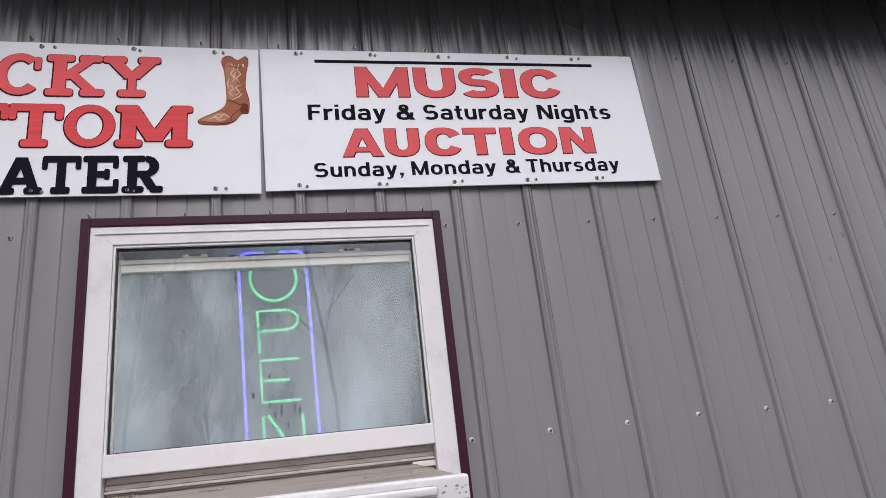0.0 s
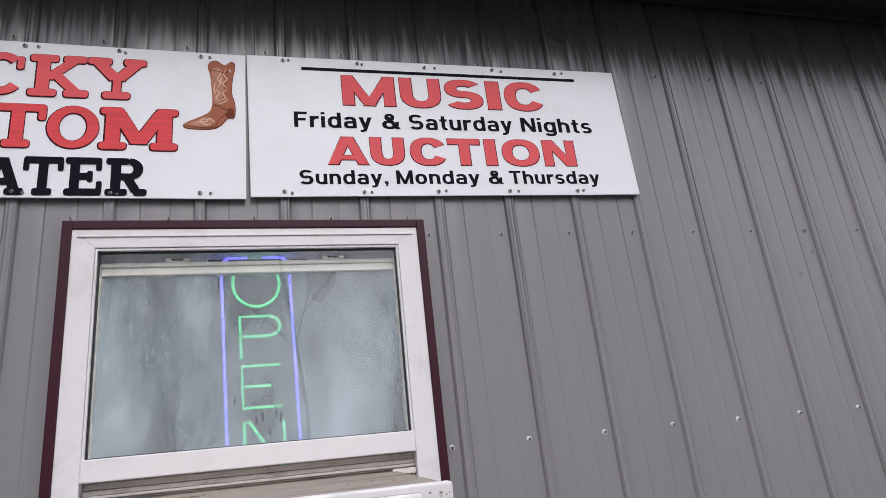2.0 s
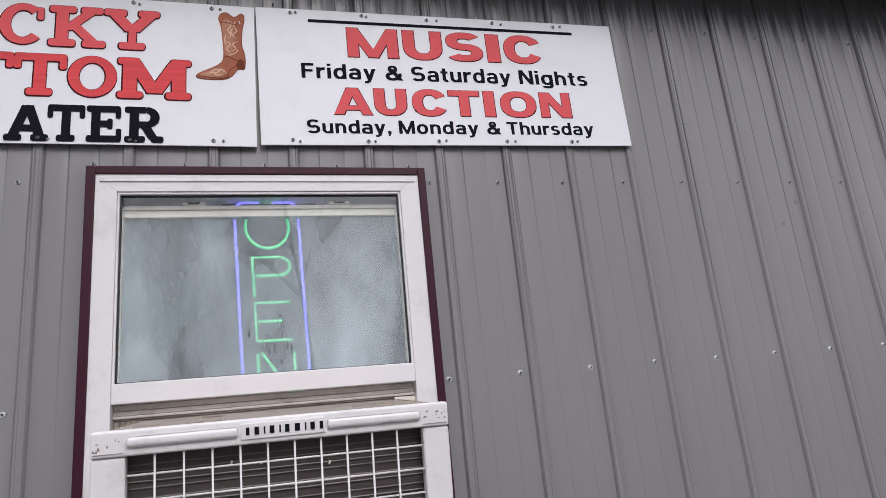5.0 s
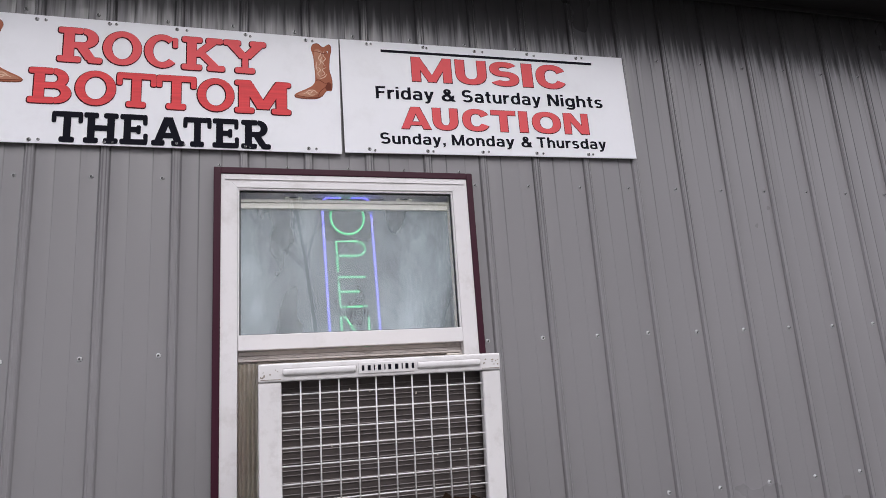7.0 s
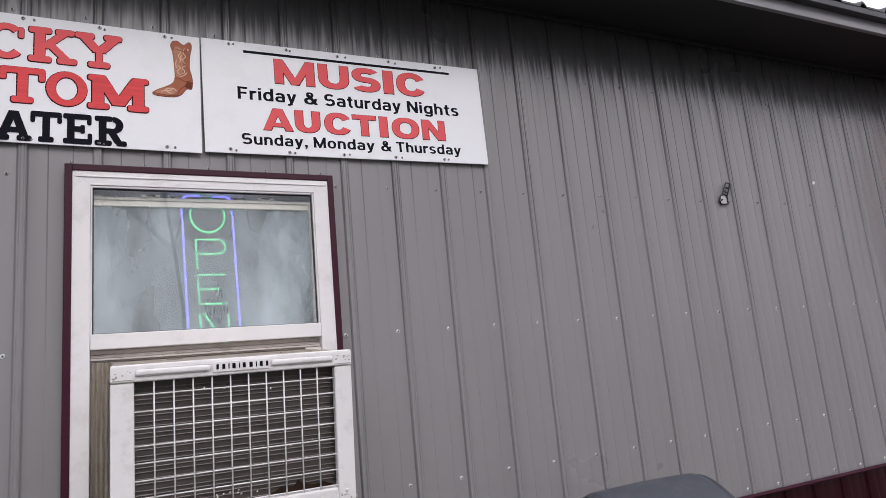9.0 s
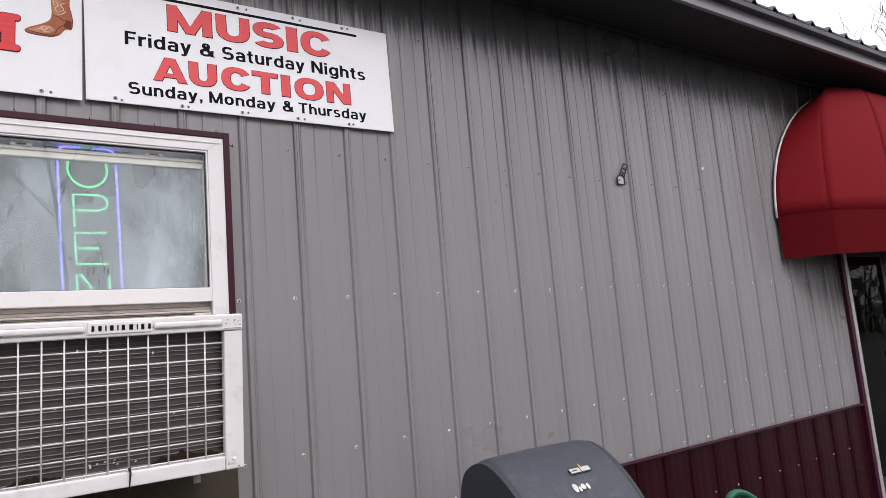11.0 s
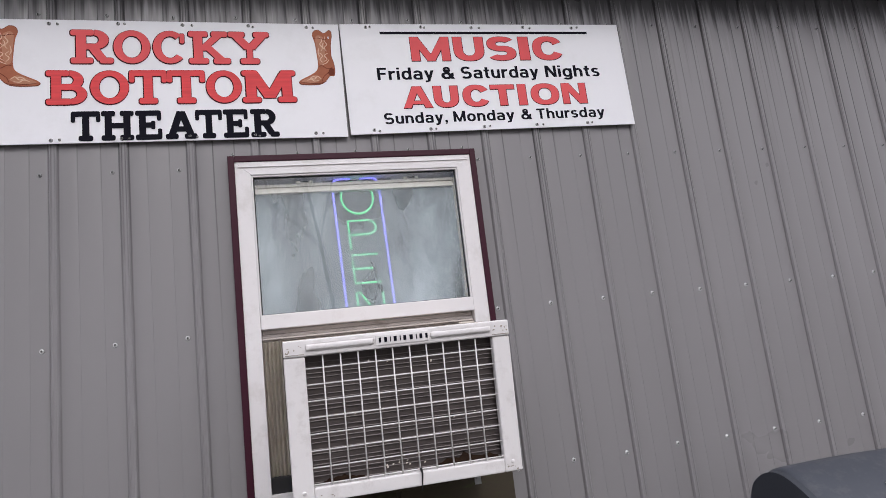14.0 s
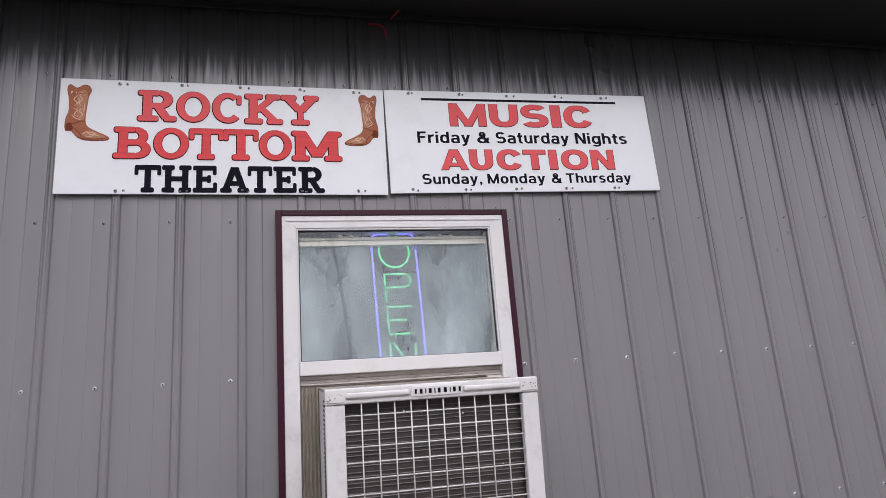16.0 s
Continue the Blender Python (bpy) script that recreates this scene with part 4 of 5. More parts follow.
def slab_word(word, z0, z1, y, grow=0.0):
    """A word in slab-serif strokes between z0 and z1; grow thickens it for the outline behind."""
    sz = z1 - z0
    made = []
    lay = 0

    def bar_end(a, b, n_, g_, e):
        """A stroke from a to b with rounded corners, as the print has them."""
        d_ = (b - a).normalized()
        half = n_.length
        u_ = n_ / half
        r = min(half * 0.72, (b - a).length * 0.45)
        pts = []
        for o, s1, s2 in ((b + d_ * g_, 1, -1), (b + d_ * g_, 1, 1), (a - d_ * g_, -1, 1), (a - d_ * g_, -1, -1)):
            c = o - d_ * s1 * r + u_ * s2 * (half - r)
            arc_ = [c + r * (d_ * s1 * math.sin(radians(q)) + u_ * s2 * math.cos(radians(q))) for q in (0, 30, 60, 90)]
            pts += arc_ if s1 * s2 < 0 else arc_[::-1]
        f = bm.faces.new([bm.verts.new((x0 + p[0] * sx, y - 0.00004 * e, z0 + p[1] * sz)) for p in pts])
        f.normal_update()
        if f.normal.y > 0:
            f.normal_flip()

    def put(a, b, c, d, e):
        v = [bm.verts.new((x0 + p[0] * sx, y - 0.00004 * e, z0 + p[1] * sz)) for p in (a, b, c, d)]
        f = bm.faces.new(v)
        f.normal_update()
        if f.normal.y > 0:
            f.normal_flip()

    for at_, ch in enumerate(word):
        w, strokes = SLAB[ch]
        x0, x1 = EXTENTS[word][at_]
        sx = (x1 - x0) / w
        bm = bmesh.new()
        made.append(bm)
        for s in strokes:
            lay = (lay + 1) % 12
            if len(s) == 2:
                (ax, az), (bx, bz) = s
                flat = abs(az - bz) < 1e-6
                thin = 0.165 if flat else S if abs(ax - bx) > 1e-6 or abs(az - bz) > 0.5 else 0.13
                if not flat and abs(ax - bx) > 1e-6:
                    thin = S * 1.1
                d = Vector((bx - ax, bz - az)).normalized()
                g = grow / sz
                nrm = Vector((-d.y, d.x)) * (thin / 2 + g)
                if not flat and abs(ax - bx) > 1e-6:      # slanted stems are cut level
                    h = Vector((thin / 2 + g, 0))
                    e_ = d * g
                    put(Vector((ax, az)) - h - e_, Vector((ax, az)) + h - e_, Vector((bx, bz)) + h + e_, Vector((bx, bz)) - h + e_, lay)
                else:
                    bar_end(Vector((ax, az)), Vector((bx, bz)), nrm, g, lay)
            else:
                cx, cz, rx, rz, a0, a1 = s
                n = max(6, int(abs(a1 - a0) / 12))
                g = grow / sz
                for i in range(n):
                    q = []
                    for a, o in ((a0 + (a1 - a0) * i / n, 1), (a0 + (a1 - a0) * (i + 1) / n, 1), (a0 + (a1 - a0) * (i + 1) / n, -1), (a0 + (a1 - a0) * i / n, -1)):
                        ca, sa = math.cos(radians(a)), math.sin(radians(a))
                        q.append(Vector((cx + (rx + o * (S / 2 + g)) * ca, cz + (rz + o * (0.16 / 2 + g)) * sa)))
                    put(*q, lay)
    return made


def sign_sheet(name, label, cx, cz, w, h, roll):
    """A corrugated plastic sheet screwed to the ribs; returns the thing and the turn of its face."""
    ob = thing(name, label, "sign", (cx, -0.0158, cz - h / 2))
    m = Matrix.Translation((cx, 0, cz)) @ Matrix.Rotation(radians(-roll), 4, "Y") @ Matrix.Translation((-cx, 0, -cz))
    bm = bmesh.new()
    nx, nz = 44, 8
    grid = {}
    for side, y0 in (("f", -0.0206), ("b", -0.0160)):
        for i in range(nx + 1):
            for j in range(nz + 1):
                x, z = cx - w / 2 + w * i / nx, cz - h / 2 + h * j / nz
                grid[side, i, j] = bm.verts.new((x, y0, z))
    for i in range(nx):
        for j in range(nz):
            bm.faces.new([grid["f", *k] for k in ((i, j), (i + 1, j), (i + 1, j + 1), (i, j + 1))])
            bm.faces.new([grid["b", *k] for k in ((i, j), (i, j + 1), (i + 1, j + 1), (i + 1, j))])
    for i in range(nx):
        for j in (0, nz):
            bm.faces.new([grid["f", i, j], grid["b", i, j], grid["b", i + 1, j], grid["f", i + 1, j]])
    for j in range(nz):
        for i in (0, nx):
            bm.faces.new([grid["f", i, j], grid["f", i, j + 1], grid["b", i, j + 1], grid["b", i, j]])
    bmesh.ops.recalc_face_normals(bm, faces=bm.faces)
    ink_mesh("sheet", bm, SIGN, ob, m)
    k = math.ceil((cx - w / 2 - RIB + 0.02) / PITCH)
    random.seed(int(100 * w + 7 * cx))
    while k * PITCH + RIB < cx + w / 2 - 0.02:
        x = k * PITCH + RIB
        for z in (cz + h / 2 - 0.014, cz - h / 2 + 0.014):
            zz = z + math.tan(radians(roll)) * (x - cx)
            share("screw", SCREW_MESH, ob, (x + random.uniform(-0.006, 0.006), -0.0206, zz + random.uniform(-0.003, 0.003)))
            share("screw", SCREW_SMALL, ob, (x + 0.026 + random.uniform(-0.006, 0.006), -0.0199, zz + random.uniform(-0.004, 0.002)))
        k += 1
    return ob, m


YS = -0.0206
music, mm = sign_sheet("notice_sign", "white sheet sign listing music and auction nights, screwed to siding", 0.107, 2.7655, 1.238, 0.470, 0.80)
cz = 2.7655
ink_mesh("rule_line", plate([(-0.352, cz + 0.190), (0.572, cz + 0.190), (0.572, cz + 0.201), (-0.352, cz + 0.201)], YS), INK, music, mm)
for z0, z1, row in ((0.071, 0.177, (("M", -0.232, -0.067), ("U", -0.049, 0.083), ("S", 0.097, 0.225), ("I", 0.241, 0.287), ("C", 0.304, 0.443))),
                    (-0.132, -0.040, (("A", -0.290, -0.169), ("U", -0.161, -0.057), ("C", -0.038, 0.077), ("T", 0.084, 0.190), ("I", 0.205, 0.242), ("O", 0.263, 0.390), ("N", 0.406, 0.518)))):
    for ch, x0, x1 in row:
        tall = z1 - z0
        for name, ink, grow, y in (("letter_outline", INK_SHADE, 0.0022, YS - 0.0003), ("letter", RED, 0.0, YS - 0.0012)):
            one = glyph_mesh(capital(ch, (x1 - x0) / tall, 0.335 if ch in "MNA" else 0.365, 0.215), x0, cz + z0, tall, tall, y, grow)
            ink_mesh(name, one, ink, music, mm @ Matrix.Translation((0.0006, 0, -0.0008)) if grow else mm)
for base, high, row in ((-0.0095, 0.043, (("Friday", -0.382, -0.148), ("&", -0.117, -0.057), ("Saturday", -0.032, 0.314), ("Nights", 0.344, 0.599))),
                        (-0.1965, -0.151, (("Sunday,", -0.376, -0.115), ("Monday", -0.090, 0.175), ("&", 0.204, 0.254), ("Thursday", 0.274, 0.590)))):
    for word, x0, x1 in row:
        shapes = [small_letter(ch) for ch in word]
        wide = sum(w_ for w_, _ in shapes) + 0.13 * (len(word) - 1)
        sx, x = (x1 - x0) / wide, x0
        for w_, shape in shapes:
            ink_mesh("letter", glyph_mesh(shape, x, cz + base, sx, high - base, YS - 0.0008), INK, music, mm)
            x += (w_ + 0.13) * sx

venue, vm = sign_sheet("venue_sign", "white sheet sign with red and black lettering and boots", -1.1465, 2.7535, 1.252, 0.474, -0.1)
for word, z0, z1, ink in (("ROCKY", 2.820, 2.951, RED), ("BOTTOM", 2.662, 2.791, RED_WORN), ("THEATER", 2.524, 2.633, INK)):
    for one in (slab_word(word, z0, z1, YS - 0.0007, 0.0034) if ink is not INK else []):
        ink_mesh("letter_outline", one, INK_SHADE, venue, vm @ Matrix.Translation((-0.0012, 0, -0.0014)))
    for one in slab_word(word, z0, z1, YS - 0.0016, 0.0006 if ink is not INK else 0.0012):
        ink_mesh("letter", one, ink, venue, vm)


def boot(x_heel, flip, wide=1.0, tall=1.0):
    """A printed cowboy boot, toe pointing to +x, or to -x when flipped."""
    def at(pts):
        return [(x_heel + (-1 if flip else 1) * px * wide, 2.731 + 0.232 + (pz - 0.226) * tall) for px, pz in pts]

    def thread(pts, w, lay, ink):
        """A printed line of stitching along a smooth curve."""
        line = [Vector(p) for p in at(rounded(pts, 4))]
        bm = bmesh.new()
        edge = []
        for i, p in enumerate(line):
            d = (line[min(i + 1, len(line) - 1)] - line[max(i - 1, 0)]).normalized()
            f = w * (0.35 + 0.65 * math.sin(math.pi * min(1, (i + 0.6) / len(line))))
            edge.append([bm.verts.new((p.x + s_ * d.y * f, YS - lay, p.y - s_ * d.x * f)) for s_ in (-1, 1)])
        for u, v in zip(edge, edge[1:]):
            q = bm.faces.new((u[0], u[1], v[1], v[0]))
            q.normal_update()
            if q.normal.y > 0:
                q.normal_flip()
        ink_mesh("boot_stitch", bm, ink, venue, vm)

    body = rounded([(0.003, 0.218), (0.014, 0.226), (0.036, 0.212), (0.058, 0.226), (0.078, 0.221), (0.086, 0.202), (0.078, 0.175), (0.073, 0.125), (0.071, 0.076), (0.081, 0.052), (0.110, 0.034), (0.146, 0.017), (0.155, 0.006), (0.139, -0.003), (0.074, -0.003), (0.045, 0.010), (0.025, 0.033), (0.006, 0.034), (0.001, 0.060), (0.004, 0.090), (0.012, 0.120), (0.009, 0.170), (0.003, 0.198), (0.003, 0.218)], 3)[:-1]
    grow = [(0.068 + (px - 0.068) * 1.035, 0.11 + (pz - 0.11) * 1.022) for px, pz in body]
    ink_mesh("boot_outline", plate(at(grow), YS - 0.0001), BOOT_DARK, venue, vm)
    ink_mesh("boot_shape", plate(at(body), YS - 0.0008), BOOT, venue, vm)
    ink_mesh("boot_shaft", plate(at(rounded([(0.040, 0.196), (0.060, 0.205), (0.074, 0.190), (0.070, 0.135), (0.066, 0.085), (0.050, 0.078), (0.040, 0.100), (0.036, 0.150), (0.040, 0.196)], 3)[:-1]), YS - 0.0015), BOOT_PALE, venue, vm)
    ink_mesh("boot_toe", plate(at(rounded([(0.058, 0.020), (0.085, 0.036), (0.118, 0.024), (0.146, 0.010), (0.130, 0.003), (0.085, 0.005), (0.058, 0.020)], 3)[:-1]), YS - 0.0015), BOOT_PALE, venue, vm)
    ink_mesh("boot_heel", plate(at([(0.004, 0.036), (0.025, 0.035), (0.031, 0.044), (0.020, 0.066), (0.003, 0.062)]), YS - 0.0015), BOOT_DARK, venue, vm)
    ink_mesh("boot_hole", plate(at([(0.014, 0.190), (0.019, 0.190), (0.020, 0.199), (0.015, 0.199)]), YS - 0.0015), SIGN, venue, vm)
    for pts in ([(0.030, 0.200), (0.036, 0.180), (0.026, 0.165), (0.038, 0.150), (0.028, 0.135)], [(0.056, 0.198), (0.046, 0.182), (0.056, 0.166), (0.046, 0.150), (0.054, 0.136)],
                [(0.024, 0.128), (0.040, 0.118), (0.030, 0.102), (0.044, 0.092)], [(0.060, 0.128), (0.048, 0.116), (0.060, 0.102), (0.050, 0.088)], [(0.040, 0.172), (0.046, 0.160), (0.040, 0.146)],
                [(0.022, 0.100), (0.032, 0.088), (0.052, 0.078)], [(0.062, 0.150), (0.066, 0.128), (0.060, 0.112)],
                [(0.064, 0.020), (0.078, 0.030), (0.092, 0.018), (0.108, 0.024)], [(0.074, 0.012), (0.092, 0.010), (0.106, 0.018), (0.124, 0.012)], [(0.084, 0.026), (0.098, 0.028), (0.112, 0.018)]):
        thread(pts, 0.0019, 0.0023, BOOT_LIGHT)
    for pts in ([(0.006, 0.070), (0.030, 0.062), (0.054, 0.074), (0.072, 0.070)], [(0.018, 0.056), (0.034, 0.042), (0.052, 0.026), (0.060, 0.006)], [(0.012, 0.196), (0.034, 0.186), (0.060, 0.192), (0.082, 0.190)], [(0.040, 0.008), (0.074, 0.000), (0.110, 0.001), (0.150, 0.006)]):
        thread(pts, 0.0013, 0.0024, BOOT_DARK)


boot(-1.748, False)
boot(-0.549, True, 0.90, 1.0)


# ---- awning over the door ----
awning = thing("dome_awning", "red canvas dome awning with white piping over the door", "awning", (5.15, -0.02, 1.954))
ca, cb, cp, cz0, cx0 = 1.335, 1.075, 0.46, 2.247, 5.15
NR = 5
ribs = [180, 146, 112, 68, 34, 0]


def dome(th, ph):
    belly = math.cos(radians(ph)) ** (1 - 0.5 * min(1, math.sin(radians(th)) / 0.55)) if ph < 90 else 0
    return Vector((cx0 + ca * math.cos(radians(th)) * belly, -0.022 - cp * math.sin(radians(th)) * belly, cz0 + cb * math.sin(radians(ph))))


for i in range(NR):
    bm = bmesh.new()
    nu, nv_ = 8, 14
    g = {}
    for u in range(nu + 1):
        for v in range(nv_ + 1):
            p0, p1 = dome(ribs[i], 90 * v / nv_), dome(ribs[i + 1], 90 * v / nv_)
            f = u / nu
            mid = dome(ribs[i] + (ribs[i + 1] - ribs[i]) * f, 90 * v / nv_)
            g[u, v] = bm.verts.new((p0.lerp(p1, f) * 0.75 + mid * 0.25))
    for u in range(nu):
        for v in range(nv_):
            bm.faces.new((g[u, v], g[u + 1, v], g[u + 1, v + 1], g[u, v + 1]))
    bmesh.ops.remove_doubles(bm, verts=bm.verts, dist=1e-4)
    bmesh.ops.recalc_face_normals(bm, faces=bm.faces)
    bmesh.ops.solidify(bm, geom=bm.faces, thickness=0.004)
    part("canvas_panel", bm, CANVAS, awning, smooth=True)
    bm = bmesh.new()
    g = {}
    for u in range(nu + 1):
        f = u / nu
        p0, p1 = dome(ribs[i], 0), dome(ribs[i + 1], 0)
        q = p0.lerp(p1, f) * 0.75 + dome(ribs[i] + (ribs[i + 1] - ribs[i]) * f, 0) * 0.25
        g[u, 0], g[u, 1] = bm.verts.new((q.x, q.y - 0.005, cz0 + 0.012)), bm.verts.new((q.x, q.y - 0.004, 1.954))
    for u in range(nu):
        bm.faces.new((g[u, 0], g[u, 1], g[u + 1, 1], g[u + 1, 0]))
    bmesh.ops.solidify(bm, geom=bm.faces, thickness=0.004)
    part("valance", bm, CANVAS, awning)
    part("seam", tube([dome(ribs[i + 1], 90 * v / 14) + Vector((0, -0.001, 0.001)) for v in range(14)], 0.0025, n=6), CANVAS, awning, smooth=True)
part("piping", tube([dome(180, 90 * v / 18) + Vector((-0.006, 0, 0)) for v in range(19)], 0.008, n=8), PIPING, awning, "white welt along the wall", smooth=True)
part("piping", tube([dome(0, 90 * v / 18) + Vector((0.006, 0, 0)) for v in range(19)], 0.008, n=8), PIPING, awning, "white welt along the wall", smooth=True)

# ---- glazed door ----
door = thing("door_1", "dark glazed entrance door in a pale metal frame", "door", (5.3, 0, 0.04), kind="structure")
for x0, x1, z0, z1 in ((4.655, 4.70, 0.04, 2.13), (6.05, 6.095, 0.04, 2.13), (4.70, 6.05, 2.085, 2.13)):
    bar("door_frame", x0, x1, -0.03, 0.10, z0, z1, ALU, door, 0.004)
bar("trim_strip", 4.605, 4.652, -0.028, 0.004, 0.02, 2.18, TRIM_MAROON, door, 0.003, "dark maroon corner trim")
bar("trim_strip", 6.098, 6.14, -0.028, 0.004, 0.02, 2.18, TRIM_MAROON, door, 0.003, "dark maroon corner trim")
for x0, x1 in ((4.705, 5.37), (5.38, 6.045)):
    for a, b, c, d in ((x0, x0 + 0.05, 0.05, 2.08), (x1 - 0.05, x1, 0.05, 2.08), (x0 + 0.05, x1 - 0.05, 1.98, 2.08), (x0 + 0.05, x1 - 0.05, 0.05, 0.30)):
        bar("door_leaf_rail", a, b, 0.0, 0.045, c, d, BLACK, door, 0.003)
    glaze(part("door_pane", box(x0 + 0.05, x1 - 0.05, 0.018, 0.024, 0.30, 1.98), PANE_DOOR, door, "dark reflecting glass"))
part("door_handle", tube([(5.33, -0.03, 0.95), (5.33, -0.05, 0.97), (5.33, -0.05, 1.2), (5.33, -0.03, 1.22)], 0.01), ALU, door, smooth=True)

# ---- gas grill ----
grill = thing("gas_grill", "weathered dark grey gas grill, hood closed, by the maroon wall band", "grill", (0.98, -0.6, 0.0))
gx_0, gx_1 = 0.715, 1.245
knots = [(-0.33, 0.86), (-0.335, 0.95), (-0.370, 1.070), (-0.425, 1.122), (-0.50, 1.143), (-0.58, 1.122), (-0.68, 1.055), (-0.77, 0.955), (-0.815, 0.86)]


hood = rounded(knots)


def hood_shell(outline, x0, x1):
    """The hood, crowned along its length and rounded into its ends."""
    bm = bmesh.new()
    rows_ = []
    for f, s_ in ((0.0, 0.955), (0.012, 0.98), (0.035, 0.994), (0.09, 1.0), (0.3, 1.008), (0.5, 1.012), (0.7, 1.008), (0.91, 1.0), (0.965, 0.994), (0.988, 0.98), (1.0, 0.955)):
        rows_.append([bm.verts.new((x0 + (x1 - x0) * f, -0.57 + (y + 0.57) * s_, 0.86 + (z - 0.86) * s_)) for y, z in outline])
    for u, v in zip(rows_, rows_[1:]):
        for i in range(len(u) - 1):
            bm.faces.new((u[i], u[i + 1], v[i + 1], v[i]))
    for r_ in (rows_[0], list(reversed(rows_[-1]))):
        f = bm.faces.new(r_)
        for e in f.edges:
            e.smooth = False
    bmesh.ops.recalc_face_normals(bm, faces=bm.faces)
    return bm


lid = part("hood", hood_shell(hood, gx_0 + 0.012, gx_1 - 0.012), LID, grill, "dark grey enamel hood, faded and spotted", smooth=True)
for a, b in ((gx_0 - 0.012, gx_0 + 0.013), (gx_1 - 0.013, gx_1 + 0.006)):
    part("hood_end", prism([(-0.57 + (y + 0.57) * 0.965, 0.86 + (z - 0.86) * 0.965) for y, z in hood], a, b, 0.0), LID_DARK, lid, "darker cast hood end")
# badge, on the sloping front
bm = box(-0.05, 0.05, -0.012, 0.012, -0.002, 0.002, 0.001)
face_m = Matrix.Translation((1.03, -0.668, 1.074)) @ Matrix.Rotation(radians(36), 4, "X")
bmesh.ops.transform(bm, matrix=face_m, verts=bm.verts)
badge = part("badge", bm, BADGE, lid, "pale maker's badge with a flame")
bm = bmesh.new()
for q in ((-0.050, 0.050, -0.0135, -0.011), (-0.050, 0.050, 0.011, 0.0125), (-0.052, -0.049, -0.012, 0.012), (0.000, 0.003, -0.012, 0.012), (0.049, 0.052, -0.012, 0.012), (-0.040, -0.012, -0.002, 0.002)):
    box(*q, 0.0012, 0.0028, bm=bm)
bmesh.ops.transform(bm, matrix=face_m, verts=bm.verts)
part("mark_bar", bm, BLACK, badge)
bm = bmesh.new()
bmesh.ops.create_cone(bm, cap_ends=True, segments=8, radius1=0.008, radius2=0.001, depth=0.022, matrix=face_m @ Matrix.Translation((0.012, 0.018, 0.001)) @ Matrix.Rotation(radians(-90), 4, "X") @ Matrix.Diagonal((1, 0.25, 1, 1)))
part("flame_mark", bm, FLAME, badge)
random.seed(11)
for i in range(9):
    x = random.uniform(gx_0 + 0.04, gx_1 - 0.05)
    f = random.uniform(0.1, 1.0)
    y = -0.56 - 0.2 * f
    z = 1.130 - 0.155 * f * (0.78 + 0.3 * f) + 0.003
    r_ = random.choice((0.003, 0.003, 0.004, 0.006))
    bm = bmesh.new()
    bmesh.ops.create_uvsphere(bm, u_segments=7, v_segments=4, radius=r_, matrix=Matrix.Translation((x, y, z)) @ Matrix.Rotation(radians(40), 4, "X") @ Matrix.Diagonal((1, random.uniform(0.8, 2.0), 0.25, 1)))
    part("dropping", bm, SPECK, lid, "white bird dropping")
for i in range(7):
    bm = bmesh.new()
    bmesh.ops.create_uvsphere(bm, u_segments=7, v_segments=4, radius=random.uniform(0.006, 0.014), matrix=Matrix.Translation((0.985 + random.uniform(-0.03, 0.03), -0.715 + random.uniform(-0.01, 0.01), 1.030 + random.uniform(-0.006, 0.004))) @ Matrix.Rotation(radians(45), 4, "X") @ Matrix.Diagonal((1, random.uniform(0.8, 2.0), 0.3, 1)))
    part("dropping", bm, SPECK, lid, "white bird dropping")
part("hood_handle", tube([(0.78, -0.835, 0.93), (0.78, -0.865, 0.93), (1.18, -0.865, 0.93), (1.18, -0.835, 0.93)], 0.012), BLACK, lid, smooth=True)
part("firebox", prism([(-0.34, 0.70), (-0.33, 0.857), (-0.815, 0.857), (-0.80, 0.70), (-0.70, 0.60), (-0.44, 0.60)], gx_0 - 0.02, gx_1 + 0.02, 0.01), LID_DARK, grill)
part("control_panel", box(gx_0 - 0.02, gx_1 + 0.02, -0.87, -0.822, 0.70, 0.84, 0.01), BLACK, grill)
for x in (0.83, 0.98, 1.13):
    part("knob", tube([(x, -0.871, 0.77), (x, -0.90, 0.77)], 0.024, n=14), BLACK, grill, smooth=False)
for a, b in ((gx_0 - 0.32, gx_0 - 0.045), (gx_1 + 0.045, gx_1 + 0.28)):
    part("side_shelf", box(a, b, -0.80, -0.38, 0.80, 0.825, 0.008), BLACK, grill)
for x in (gx_0 + 0.02, gx_1 - 0.02):
    for y in (-0.42, -0.74):
        part("leg", box(x - 0.018, x + 0.018, y - 0.018, y + 0.018, 0.0 if x > 1 else 0.06, 0.62, 0.004), BLACK, grill)
part("bottom_shelf", box(gx_0, gx_1, -0.76, -0.40, 0.16, 0.18, 0.004), BLACK, grill)
for y in (-0.39, -0.77):
    part("wheel", tube([(gx_0 + 0.02, y - 0.02, 0.085), (gx_0 + 0.02, y + 0.02, 0.085)], 0.085, n=20), BLACK, grill)


